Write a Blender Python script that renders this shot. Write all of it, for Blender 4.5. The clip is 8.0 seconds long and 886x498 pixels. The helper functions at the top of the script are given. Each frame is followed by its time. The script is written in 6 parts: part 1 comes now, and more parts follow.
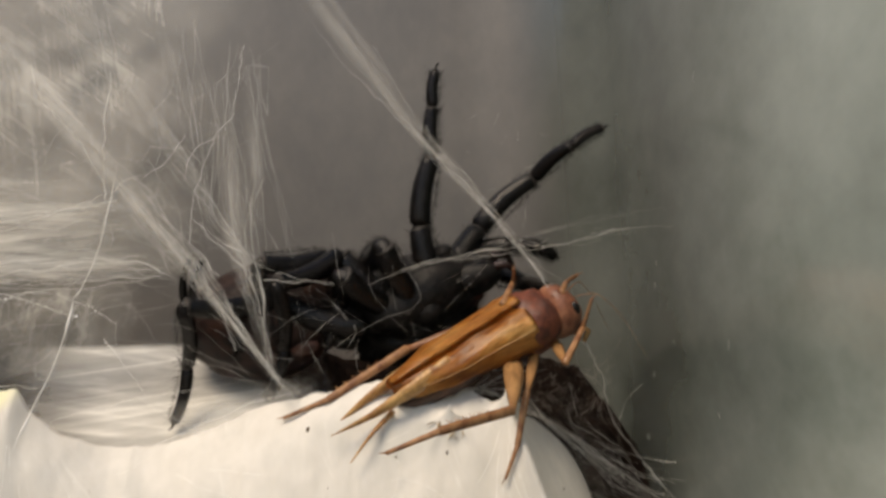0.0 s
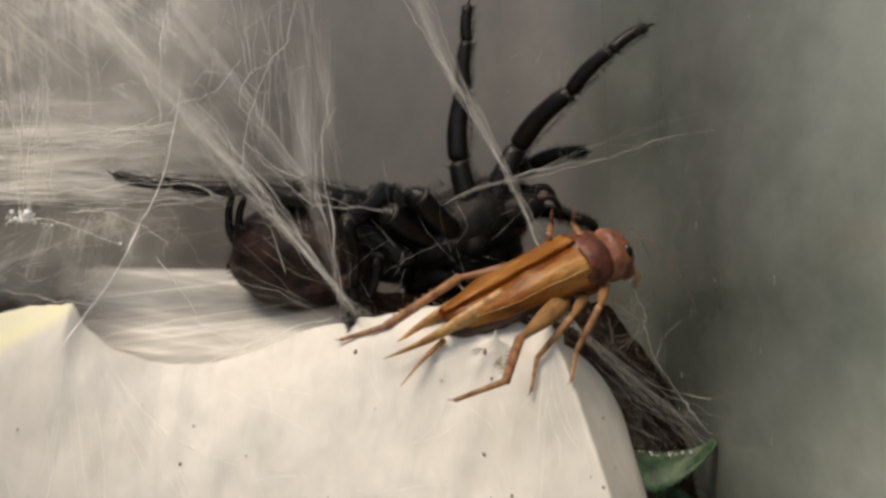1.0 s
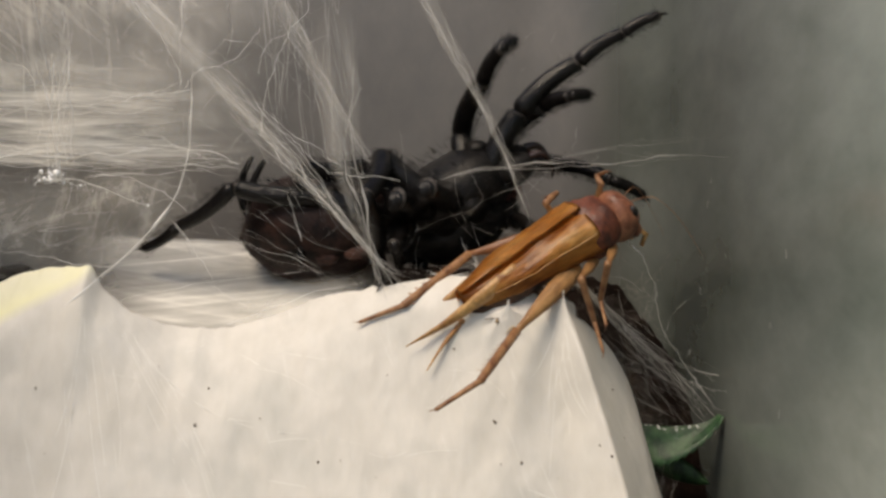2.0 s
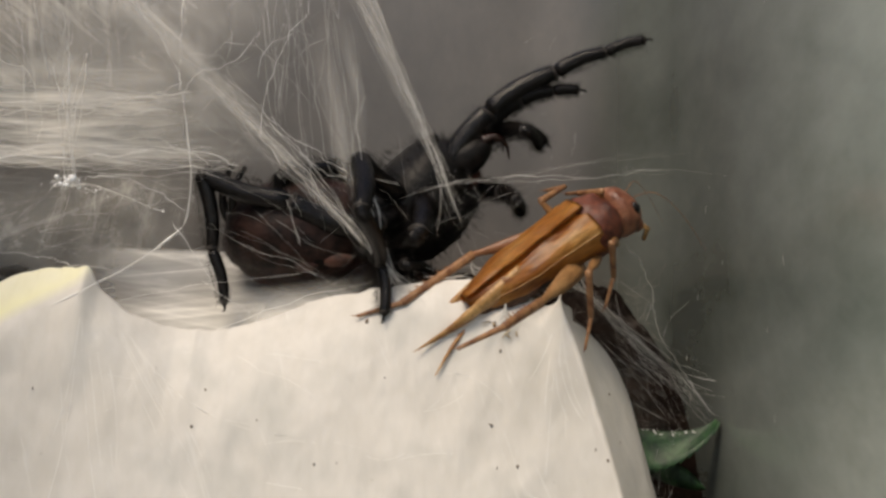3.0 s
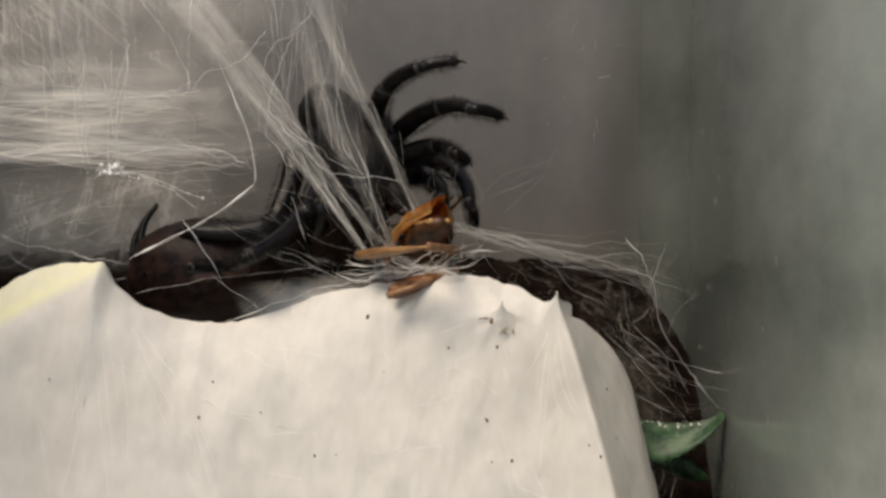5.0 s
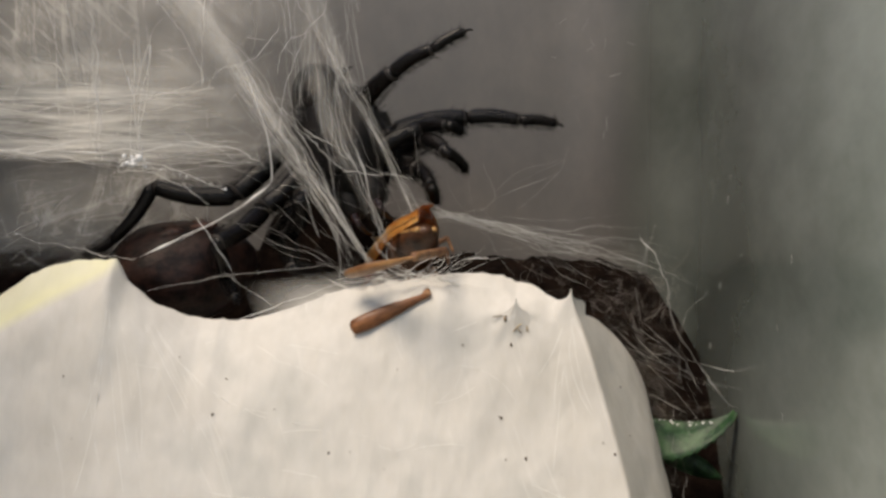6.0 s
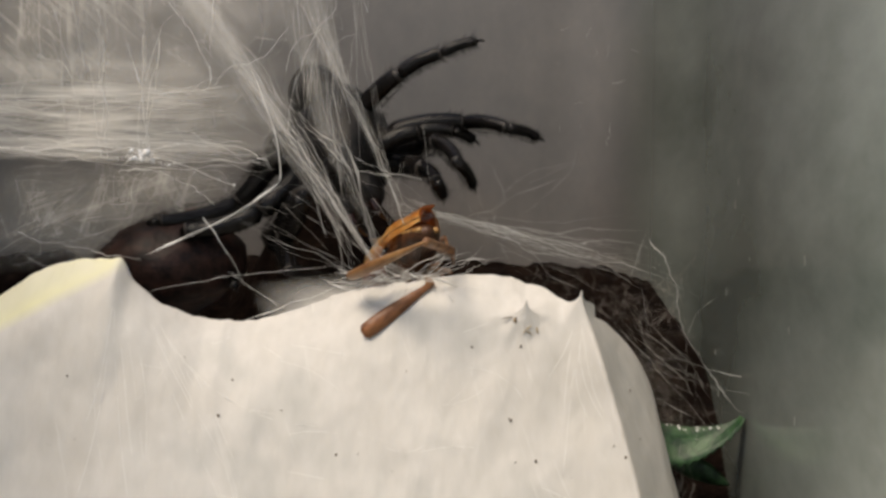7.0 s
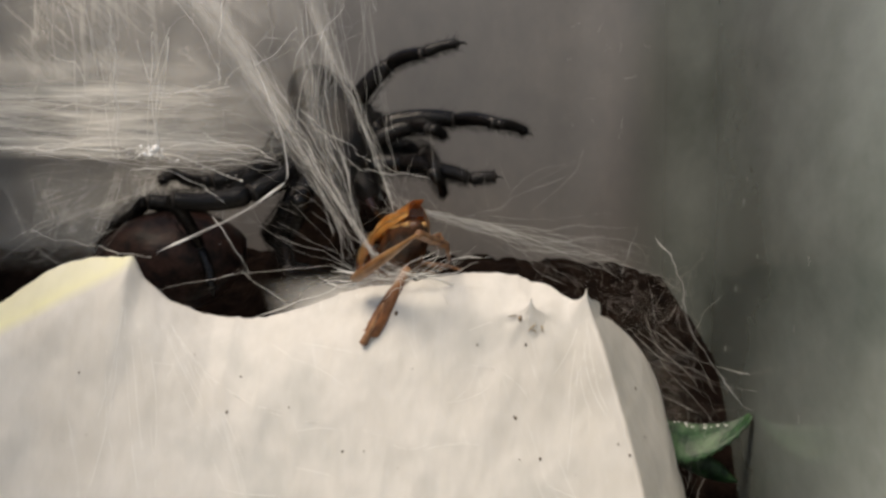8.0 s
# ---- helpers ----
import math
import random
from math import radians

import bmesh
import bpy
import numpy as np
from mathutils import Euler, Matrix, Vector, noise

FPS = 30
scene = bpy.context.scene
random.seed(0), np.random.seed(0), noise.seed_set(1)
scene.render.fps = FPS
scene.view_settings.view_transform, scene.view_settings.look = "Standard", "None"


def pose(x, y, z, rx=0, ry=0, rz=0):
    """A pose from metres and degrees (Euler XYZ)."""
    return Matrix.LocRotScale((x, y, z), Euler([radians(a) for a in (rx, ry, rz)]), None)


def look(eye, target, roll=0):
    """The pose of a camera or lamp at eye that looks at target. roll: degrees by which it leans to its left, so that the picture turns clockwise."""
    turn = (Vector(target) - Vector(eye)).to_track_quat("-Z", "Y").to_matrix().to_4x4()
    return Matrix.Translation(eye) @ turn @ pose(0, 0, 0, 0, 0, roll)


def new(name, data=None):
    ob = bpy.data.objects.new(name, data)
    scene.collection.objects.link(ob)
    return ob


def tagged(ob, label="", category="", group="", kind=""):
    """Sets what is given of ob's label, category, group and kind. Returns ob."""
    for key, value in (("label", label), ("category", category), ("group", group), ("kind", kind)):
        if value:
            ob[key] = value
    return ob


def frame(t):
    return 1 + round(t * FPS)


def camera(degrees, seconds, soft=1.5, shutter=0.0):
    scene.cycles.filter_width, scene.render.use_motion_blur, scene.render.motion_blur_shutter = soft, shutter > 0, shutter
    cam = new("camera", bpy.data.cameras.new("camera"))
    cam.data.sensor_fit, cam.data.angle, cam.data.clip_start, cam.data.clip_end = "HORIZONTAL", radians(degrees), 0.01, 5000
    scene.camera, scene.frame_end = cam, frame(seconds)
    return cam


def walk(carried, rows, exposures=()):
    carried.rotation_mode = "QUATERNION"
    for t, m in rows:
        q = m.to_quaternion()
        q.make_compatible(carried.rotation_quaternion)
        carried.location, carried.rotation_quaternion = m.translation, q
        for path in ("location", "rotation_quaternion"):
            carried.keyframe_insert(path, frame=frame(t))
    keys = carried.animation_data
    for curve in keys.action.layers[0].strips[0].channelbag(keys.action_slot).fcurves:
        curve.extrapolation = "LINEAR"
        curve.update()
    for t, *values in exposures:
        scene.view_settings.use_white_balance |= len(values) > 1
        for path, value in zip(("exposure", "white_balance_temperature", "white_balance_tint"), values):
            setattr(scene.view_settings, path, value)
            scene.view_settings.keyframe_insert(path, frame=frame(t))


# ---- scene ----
# A black funnel-web-like spider takes a cricket inside a silk-lined plastic tub.
# Plan numbers below are in millimetres; mm() turns them into metres.
MM = 0.001
cam = camera(47.06, 8.0, soft=2.9, shutter=0.5)
walk(cam, [
    (0, pose(0.00233, -0.08779, 0.06223, 93.784, 3.453, -1.690)),
    (0.5, pose(0.00035, -0.08842, 0.05779, 94.367, 2.992, -1.380)),
    (1, pose(-0.00092, -0.08896, 0.06036, 91.135, 1.632, -1.081)),
    (1.5, pose(-0.00200, -0.08954, 0.05906, 90.474, 0.832, -0.899)),
    (3, pose(-0.00180, -0.09002, 0.05842, 90.895, 0.052, -0.948)),
    (3.5, pose(-0.00000, -0.09000, 0.06000, 90.000, -0.000, 0.000)),
    (4, pose(0.00317, -0.09020, 0.06042, 89.580, -0.060, 1.850)),
    (4.5, pose(0.00477, -0.09106, 0.06170, 88.817, 0.149, 2.969)),
    (6, pose(0.00312, -0.09139, 0.06164, 88.507, -0.039, 2.963)),
    (6.5, pose(0.00289, -0.09108, 0.06133, 88.770, -0.254, 3.010)),
    (7, pose(0.00102, -0.09092, 0.06026, 89.436, -0.498, 2.165)),
    (7.5, pose(0.00126, -0.09104, 0.06060, 89.131, -0.480, 2.603)),
    (8, pose(0.00281, -0.09138, 0.06104, 88.850, -0.433, 3.631)),
], exposures=[(0, 0.22, 7400, 10), (0.5, 0.17, 7400, 10), (1.5, 0.18, 7300, 10), (3, 0.10, 7150, 10), (8, 0.11, 7080, 10)])

# ---- light ----
world = bpy.data.worlds.new("room_light")
scene.world = world
world.use_nodes = True
sky = world.node_tree.nodes.new("ShaderNodeTexSky")
sky.sky_type, sky.sun_disc = "NISHITA", False
sky.sun_elevation, sky.sun_rotation = radians(58), radians(205)
world.node_tree.links.new(sky.outputs[0], world.node_tree.nodes["Background"].inputs[0])
world.node_tree.nodes["Background"].inputs[1].default_value = 0.115
sun_data = bpy.data.lights.new("window_sun", "SUN")
sun_data.energy, sun_data.angle, sun_data.color = 2.5, radians(26), (1.0, 0.88, 0.74)
sun = new("window_sun", sun_data)
sun.matrix_world = look((-0.25, -0.35, 0.7), (0, 0, 0.05))


# ---- materials ----
def material(name, base, rough=0.6, metal=0.0, spec=0.5):
    m = bpy.data.materials.new(name)
    m.use_nodes = True
    b = m.node_tree.nodes["Principled BSDF"]
    b.inputs["Base Color"].default_value = (*base, 1)
    b.inputs["Roughness"].default_value = rough
    b.inputs["Metallic"].default_value = metal
    b.inputs["Specular IOR Level"].default_value = spec
    return m


def coords(m, scale=(1, 1, 1)):
    n = m.node_tree
    c, mp = n.nodes.new("ShaderNodeTexCoord"), n.nodes.new("ShaderNodeMapping")
    mp.inputs["Scale"].default_value = scale
    n.links.new(c.outputs["Object"], mp.inputs["Vector"])
    return mp.outputs[0]


def grain(m, scale, stretch=(1, 1, 1), detail=4, rough=0.6, distort=0.0):
    """A noise in object space; scale in cycles per metre."""
    n = m.node_tree
    t = n.nodes.new("ShaderNodeTexNoise")
    t.inputs["Scale"].default_value, t.inputs["Detail"].default_value = scale, detail
    t.inputs["Roughness"].default_value, t.inputs["Distortion"].default_value = rough, distort
    n.links.new(coords(m, stretch), t.inputs["Vector"])
    return t.outputs[0]


def ramp(m, value, stops):
    n = m.node_tree
    r = n.nodes.new("ShaderNodeValToRGB")
    e = r.color_ramp.elements
    while len(e) < len(stops):
        e.new(0.5)
    for el, (p, c) in zip(e, stops):
        el.position = p
        el.color = (*c, 1) if len(c) == 3 else c
    n.links.new(value, r.inputs[0])
    return r.outputs[0]


def blend(m, fac, a, b, kind="MIX"):
    n = m.node_tree
    x = n.nodes.new("ShaderNodeMix")
    x.data_type, x.blend_type = "RGBA", kind
    for v, i in ((fac, 0), (a, 6), (b, 7)):
        if isinstance(v, (int, float)):
            x.inputs[i].default_value = v
        elif isinstance(v, tuple):
            x.inputs[i].default_value = (*v, 1)
        else:
            n.links.new(v, x.inputs[i])
    return x.outputs[2]


def paint(m, colour):
    m.node_tree.links.new(colour, m.node_tree.nodes["Principled BSDF"].inputs["Base Color"])


def relief(m, value, strength, distance):
    n = m.node_tree
    b = n.nodes.new("ShaderNodeBump")
    b.inputs["Strength"].default_value, b.inputs["Distance"].default_value = strength, distance
    n.links.new(value, b.inputs["Height"])
    n.links.new(b.outputs[0], n.nodes["Principled BSDF"].inputs["Normal"])


CREASE = (58.36 + 0.52 * 30.85) * MM


def silk_mat():
    m = material("matted_silk", (0.8, 0.77, 0.72), 0.75, spec=0.25)
    big = ramp(m, grain(m, 90, detail=3), [(0.3, (0.71, 0.68, 0.63)), (0.52, (0.775, 0.75, 0.71)), (0.72, (0.61, 0.605, 0.575))])
    fine = ramp(m, grain(m, 700, (1, 1, 0.35), 5), [(0.3, (0.88, 0.88, 0.87)), (0.7, (1, 1, 1))])
    specks = ramp(m, grain(m, 900, detail=1), [(0.0, (0.35, 0.33, 0.3)), (0.16, (0.6, 0.58, 0.55)), (0.22, (1, 1, 1))])
    c = blend(m, 0.8, big, fine, "MULTIPLY")
    c = blend(m, 0.55, c, specks, "MULTIPLY")
    turn = m.node_tree.nodes.new("ShaderNodeMapping")
    turn.vector_type = "TEXTURE"
    turn.inputs["Rotation"].default_value = (0, radians(70), 0)
    squeeze = m.node_tree.nodes.new("ShaderNodeMapping")
    squeeze.inputs["Scale"].default_value = (0.16, 0.3, 1.6)
    m.node_tree.links.new(coords(m), turn.inputs["Vector"])
    m.node_tree.links.new(turn.outputs[0], squeeze.inputs["Vector"])
    t = m.node_tree.nodes.new("ShaderNodeTexNoise")
    t.inputs["Scale"].default_value, t.inputs["Detail"].default_value, t.inputs["Distortion"].default_value = 420, 4, 1.2
    m.node_tree.links.new(squeeze.outputs[0], t.inputs["Vector"])
    c = blend(m, ramp(m, t.outputs[0], [(0.64, (0, 0, 0)), (0.8, (0.6, 0.6, 0.6))]), c, (0.9, 0.89, 0.86))
    n = m.node_tree
    sep = n.nodes.new("ShaderNodeSeparateXYZ")
    n.links.new(coords(m), sep.inputs[0])
    half = n.nodes.new("ShaderNodeMath")
    half.operation = "MULTIPLY_ADD"
    half.inputs[1].default_value = -0.52
    n.links.new(sep.outputs[0], half.inputs[0])
    n.links.new(sep.outputs[2], half.inputs[2])
    over = n.nodes.new("ShaderNodeMapRange")
    over.inputs["From Min"].default_value, over.inputs["From Max"].default_value = CREASE - 0.0015, CREASE + 0.006
    n.links.new(half.outputs[0], over.inputs["Value"])
    span = n.nodes.new("ShaderNodeMapRange")
    span.inputs["From Min"].default_value, span.inputs["From Max"].default_value = -0.0300, -0.0318
    n.links.new(sep.outputs[0], span.inputs["Value"])
    # Yellow stain and the lit facet above the crease, painted together into the silk.
    lit_stain = blend(m, 1.0, span.outputs[0], ramp(m, over.outputs[0], [(0.0, (0, 0, 0)), (0.16, (1, 1, 1)), (0.34, (0.75,) * 3), (1.0, (0.35,) * 3)]), "MULTIPLY")
    lit_stain = blend(m, 1.0, lit_stain, ramp(m, grain(m, 150, detail=3), [(0.3, (0.7,) * 3), (0.6, (1, 1, 1))]), "MULTIPLY")
    c = blend(m, lit_stain, c, (0.86, 0.84, 0.54))
    paint(m, c)
    relief(m, grain(m, 260, (1, 1, 0.45), 6, 0.6), 0.2, 0.0009)
    return m


def veil_mat(name, haze, fibre, scale, ways, tint=(0.84, 0.82, 0.77), rim=0.12, patchy=0.35, side=None, holes=(1, 1, 1), hem=None, distort=0.35):
    """Gauze: a thin haze and fibres along each of ways (degrees in the x-z plane). Thins out to nothing at the border of its patch."""
    m = material(name, tint, 0.8, spec=0.15)
    n = m.node_tree
    a = (haze,) * 3
    for k, way in enumerate(ways):
        t = n.nodes.new("ShaderNodeTexNoise")
        t.inputs["Scale"].default_value, t.inputs["Detail"].default_value = scale, 6
        t.inputs["Roughness"].default_value, t.inputs["Distortion"].default_value = 0.62, distort
        turn = n.nodes.new("ShaderNodeMapping")
        turn.vector_type = "TEXTURE"
        turn.inputs["Rotation"].default_value = (0, -radians(way), 0)
        turn.inputs["Location"].default_value = (0.013 * k, 0, 0.007 * k)
        squeeze = n.nodes.new("ShaderNodeMapping")
        squeeze.inputs["Scale"].default_value = (0.09, 0.5, 2.2)
        n.links.new(coords(m), turn.inputs["Vector"])
        n.links.new(turn.outputs[0], squeeze.inputs["Vector"])
        n.links.new(squeeze.outputs[0], t.inputs["Vector"])
        f = ramp(m, t.outputs[0], [(0.46, (0, 0, 0)), (0.6, (fibre * 0.35,) * 3), (0.74, (fibre,) * 3)])
        a = blend(m, 1.0, a, f, "ADD")
    g = ramp(m, grain(m, scale * 0.25, holes, 4), [(0.32, (patchy,) * 3), (0.68, (1, 1, 1))])
    a = blend(m, 1.0, a, g, "MULTIPLY")
    uv = n.nodes.new("ShaderNodeUVMap")
    sep = n.nodes.new("ShaderNodeSeparateXYZ")
    n.links.new(uv.outputs[0], sep.inputs[0])
    for axis in (0, 1):
        if hem and axis == 1:
            for first, last in ((0.0, hem), (1.0, 1.0 - rim)):
                edge = n.nodes.new("ShaderNodeMapRange")
                edge.inputs["From Min"].default_value, edge.inputs["From Max"].default_value = first, last
                n.links.new(sep.outputs[axis], edge.inputs["Value"])
                a = blend(m, 1.0, a, edge.outputs[0], "MULTIPLY")
            continue
        tri = n.nodes.new("ShaderNodeMath")
        tri.operation = "PINGPONG"
        tri.inputs[1].default_value = 0.5
        n.links.new(sep.outputs[axis], tri.inputs[0])
        edge = n.nodes.new("ShaderNodeMapRange")
        edge.inputs["From Max"].default_value = side if side and axis == 0 else rim
        n.links.new(tri.outputs[0], edge.inputs["Value"])
        a = blend(m, 1.0, a, edge.outputs[0], "MULTIPLY")
    n.links.new(a, n.nodes["Principled BSDF"].inputs["Alpha"])
    return m


def thread_mat(name, base, alpha=1.0):
    m = material(name, base, 0.4, spec=0.6)
    m.node_tree.nodes["Principled BSDF"].inputs["Alpha"].default_value = alpha
    return m


def plastic_mat(name, dark, light, streak, rough):
    m = material(name, light, rough, spec=0.55)
    c = ramp(m, grain(m, 45, detail=4), [(0.3, dark), (0.7, light)])
    s = ramp(m, grain(m, 160, streak, 5, 0.65), [(0.35, (0.72, 0.74, 0.72)), (0.7, (1.15, 1.14, 1.1))])
    paint(m, blend(m, 0.9, c, s, "MULTIPLY"))
    relief(m, grain(m, 260, streak, 3), 0.15, 0.0004)
    return m


def soil_mat():
    m = material("dark_soil", (0.03, 0.02, 0.016), 1.0, spec=0.03)
    c = ramp(m, grain(m, 500, detail=6), [(0.3, (0.003, 0.002, 0.002)), (0.6, (0.011, 0.007, 0.0055)), (0.82, (0.04, 0.026, 0.02))])
    paint(m, c)
    relief(m, grain(m, 900, detail=5), 0.9, 0.0008)
    return m


def chitin(name, dark, light, scale, rough, spec=0.5, stretch=(1, 1, 1), stops=None):
    m = material(name, light, rough, spec=spec)
    base = ramp(m, grain(m, scale, stretch, 5), stops or [(0.38, dark), (0.62, light)])
    fine = ramp(m, grain(m, scale * 7, stretch, 6, 0.7), [(0.3, (0.5, 0.48, 0.46)), (0.55, (1, 1, 1)), (0.75, (1.25, 1.25, 1.25))])
    paint(m, blend(m, 0.85, base, fine, "MULTIPLY"))
    relief(m, grain(m, scale * 3, stretch, 5), 0.5, 0.0002)
    return m


SILK = silk_mat()
VEIL = veil_mat("gauze", 0.26, 0.3, 300, (97, 140), rim=0.24, patchy=0.55, holes=(0.9, 1, 1.3), distort=2.2)
VEIL_FLAT = veil_mat("gauze_crosswise", 0.34, 0.85, 300, (2, 175), rim=0.45, patchy=0.3, side=0.3, holes=(0.5, 1, 2.2), hem=0.05, distort=1.6)
VEIL_DENSE = veil_mat("thick_gauze", 0.62, 0.6, 300, (5, 170), rim=0.05, patchy=0.7, side=0.32, hem=0.2, distort=1.0)
VEIL_LOW = veil_mat("low_gauze", 0.26, 0.5, 300, (20, 120, 75), rim=0.3, patchy=0.35, distort=1.2)
VEIL_SLOPE = veil_mat("slope_gauze", 0.03, 0.26, 420, (-60, 30, 80), tint=(0.6, 0.54, 0.47), rim=0.35, patchy=0.2, distort=1.0)
VEIL_RIM = veil_mat("rim_gauze", 0.45, 0.5, 150, (10, 160), rim=0.35, patchy=0.5)
VEIL_FAN = veil_mat("drawn_gauze", 0.05, 0.6, 200, (0, 3, 177), rim=0.25, patchy=0.5)
SILK_RIDGE = thread_mat("matted_thread", (0.9, 0.89, 0.86))
THREAD = thread_mat("silk_thread", (0.92, 0.91, 0.88), 0.95)
# Browner and more transparent than the other threads.
THREAD_DIM = thread_mat("brown_silk_thread", (0.55, 0.5, 0.45), 0.4)
THREAD_FINE = thread_mat("fine_silk_thread", (0.84, 0.83, 0.8), 0.58)


def tub_mat():
    """Fogged plastic at the back, which turns into smeared, glossier, greener plastic at the side."""
    m = material("tub_plastic", (0.2, 0.2, 0.18), 0.3)
    n = m.node_tree
    sep = n.nodes.new("ShaderNodeSeparateXYZ")
    n.links.new(coords(m), sep.inputs[0])
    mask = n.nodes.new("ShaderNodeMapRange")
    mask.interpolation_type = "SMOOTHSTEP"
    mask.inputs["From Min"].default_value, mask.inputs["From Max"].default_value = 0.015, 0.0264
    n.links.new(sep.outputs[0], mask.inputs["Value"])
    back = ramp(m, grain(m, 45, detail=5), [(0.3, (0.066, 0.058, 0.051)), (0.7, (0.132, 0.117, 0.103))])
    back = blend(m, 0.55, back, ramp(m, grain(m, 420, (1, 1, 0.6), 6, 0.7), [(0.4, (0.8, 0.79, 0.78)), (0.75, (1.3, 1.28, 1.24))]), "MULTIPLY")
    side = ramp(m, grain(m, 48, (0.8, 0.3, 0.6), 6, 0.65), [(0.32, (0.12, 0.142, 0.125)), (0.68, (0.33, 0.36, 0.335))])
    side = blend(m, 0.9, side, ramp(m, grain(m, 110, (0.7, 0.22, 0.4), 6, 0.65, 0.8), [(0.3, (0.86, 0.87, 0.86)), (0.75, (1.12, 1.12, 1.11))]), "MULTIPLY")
    # Light falloff painted into the side colour, dim at the back, bright in front.
    light_falloff = n.nodes.new("ShaderNodeMapRange")
    light_falloff.inputs["From Min"].default_value, light_falloff.inputs["From Max"].default_value = 0.034, -0.032
    n.links.new(sep.outputs[1], light_falloff.inputs["Value"])
    side = blend(m, 1.0, side, ramp(m, light_falloff.outputs[0], [(0.0, (0.62,) * 3), (0.4, (0.74,) * 3), (0.75, (1.2,) * 3), (0.97, (1.9,) * 3)]), "MULTIPLY")
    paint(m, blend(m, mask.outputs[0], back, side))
    b = n.nodes["Principled BSDF"]
    b.inputs["IOR"].default_value = 2.0
    gloss = n.nodes.new("ShaderNodeMapRange")
    gloss.inputs["To Min"].default_value, gloss.inputs["To Max"].default_value = 0.5, 0.17
    n.links.new(mask.outputs[0], gloss.inputs["Value"])
    n.links.new(gloss.outputs[0], b.inputs["Roughness"])
    relief(m, grain(m, 220, (0.7, 0.7, 0.35), 3), 0.03, 0.0003)
    return m


TUB = tub_mat()
BACK = plastic_mat("grey_laminate", (0.2, 0.19, 0.18), (0.3, 0.29, 0.27), (1, 1, 1), 0.5)
SOIL = soil_mat()
BLACK = chitin("black_chitin", (0.002, 0.002, 0.002), (0.010, 0.008, 0.0075), 1300, 0.2, 0.28, (0.35, 1, 1))
BLACK_GLOSS = chitin("glossy_black_chitin", (0.002, 0.002, 0.002), (0.012, 0.010, 0.0095), 900, 0.38, 0.2)
JOINT = chitin("pale_joint_skin", (0.006, 0.005, 0.004), (0.045, 0.036, 0.03), 1500, 0.5)
ABDOMEN = chitin("velvet_abdomen", (0.006, 0.003, 0.003), (0.036, 0.017, 0.013), 700, 0.45, 0.2)
PATCH = chitin("tan_patch", (0.012, 0.005, 0.004), (0.11, 0.042, 0.028), 900, 0.6)
MOUTH = chitin("red_mouth_hair", (0.03, 0.006, 0.004), (0.14, 0.03, 0.018), 700, 0.5)
FANG = chitin("fang", (0.006, 0.003, 0.003), (0.03, 0.01, 0.008), 700, 0.15, 0.6)
WING = chitin("amber_wing", (0.13, 0.032, 0.006), (0.62, 0.26, 0.055), 420, 0.32, 0.5, (0.22, 1, 1), ((0.36, (0.24, 0.07, 0.012)), (0.46, (0.48, 0.18, 0.034)), (0.56, (0.64, 0.3, 0.075)), (0.68, (0.85, 0.57, 0.24))))
RIDGE = chitin("pale_wing_ridge", (0.34, 0.15, 0.045), (0.66, 0.42, 0.19), 500, 0.35)
PRONOTUM = chitin("red_brown_pronotum", (0.06, 0.018, 0.012), (0.21, 0.062, 0.034), 900, 0.4)
HEAD = chitin("brown_head", (0.15, 0.05, 0.028), (0.42, 0.185, 0.105), 700, 0.34)
TAN = chitin("tan_leg", (0.30, 0.13, 0.04), (0.60, 0.36, 0.14), 500, 0.35)
TIBIA = chitin("reddish_leg", (0.18, 0.07, 0.03), (0.40, 0.21, 0.10), 800, 0.4)
BELLY = chitin("dark_belly", (0.02, 0.008, 0.004), (0.11, 0.044, 0.018), 700, 0.4)
EYE = material("black_eye", (0.01, 0.008, 0.008), 0.12)
LEAF = chitin("green_leaf", (0.012, 0.045, 0.016), (0.05, 0.125, 0.048), 950, 0.4)
FEMUR = chitin("tan_thigh", (0.2, 0.088, 0.034), (0.48, 0.27, 0.115), 330, 0.35, 0.5, (0.4, 1, 1))
DARK_FEMUR = chitin("red_brown_thigh", (0.10, 0.032, 0.012), (0.34, 0.14, 0.055), 500, 0.4, 0.5, (0.4, 1, 1))
STEM = chitin("brown_stem", (0.03, 0.025, 0.015), (0.08, 0.07, 0.04), 500, 0.6)
# Opaque white stands in for the glints on clear water.
DROP = material("glint_white_drop", (1, 1, 1), 0.0)
DROP.node_tree.nodes["Principled BSDF"].inputs["Transmission Weight"].default_value = 0.0
DROP.node_tree.nodes["Principled BSDF"].inputs["IOR"].default_value = 1.33
STRAW = chitin("dry_straw", (0.34, 0.22, 0.10), (0.62, 0.48, 0.28), 600, 0.7)
CRUMB = material("brown_crumb", (0.16, 0.12, 0.085), 0.8)


# ---- mesh helpers ----
def mm(p):
    return Vector(p) * MM


def mesh_of(name, bm, *mats):
    data = bpy.data.meshes.new(name)
    bm.normal_update()
    bm.to_mesh(data)
    bm.free()
    for m in mats:
        data.materials.append(m)
    data.polygons.foreach_set("use_smooth", [True] * len(data.polygons))
    return data


def thing(name, bm, mats, label, category, group="", kind=""):
    mats = mats if isinstance(mats, tuple) else (mats,)
    return tagged(new(name, mesh_of(name, bm, *mats)), label, category, group, kind)


def part(name, bm, mats, parent, label=""):
    mats = mats if isinstance(mats, tuple) else (mats,)
    ob = new(name, mesh_of(name, bm, *mats))
    ob.parent = parent
    return tagged(ob, label)


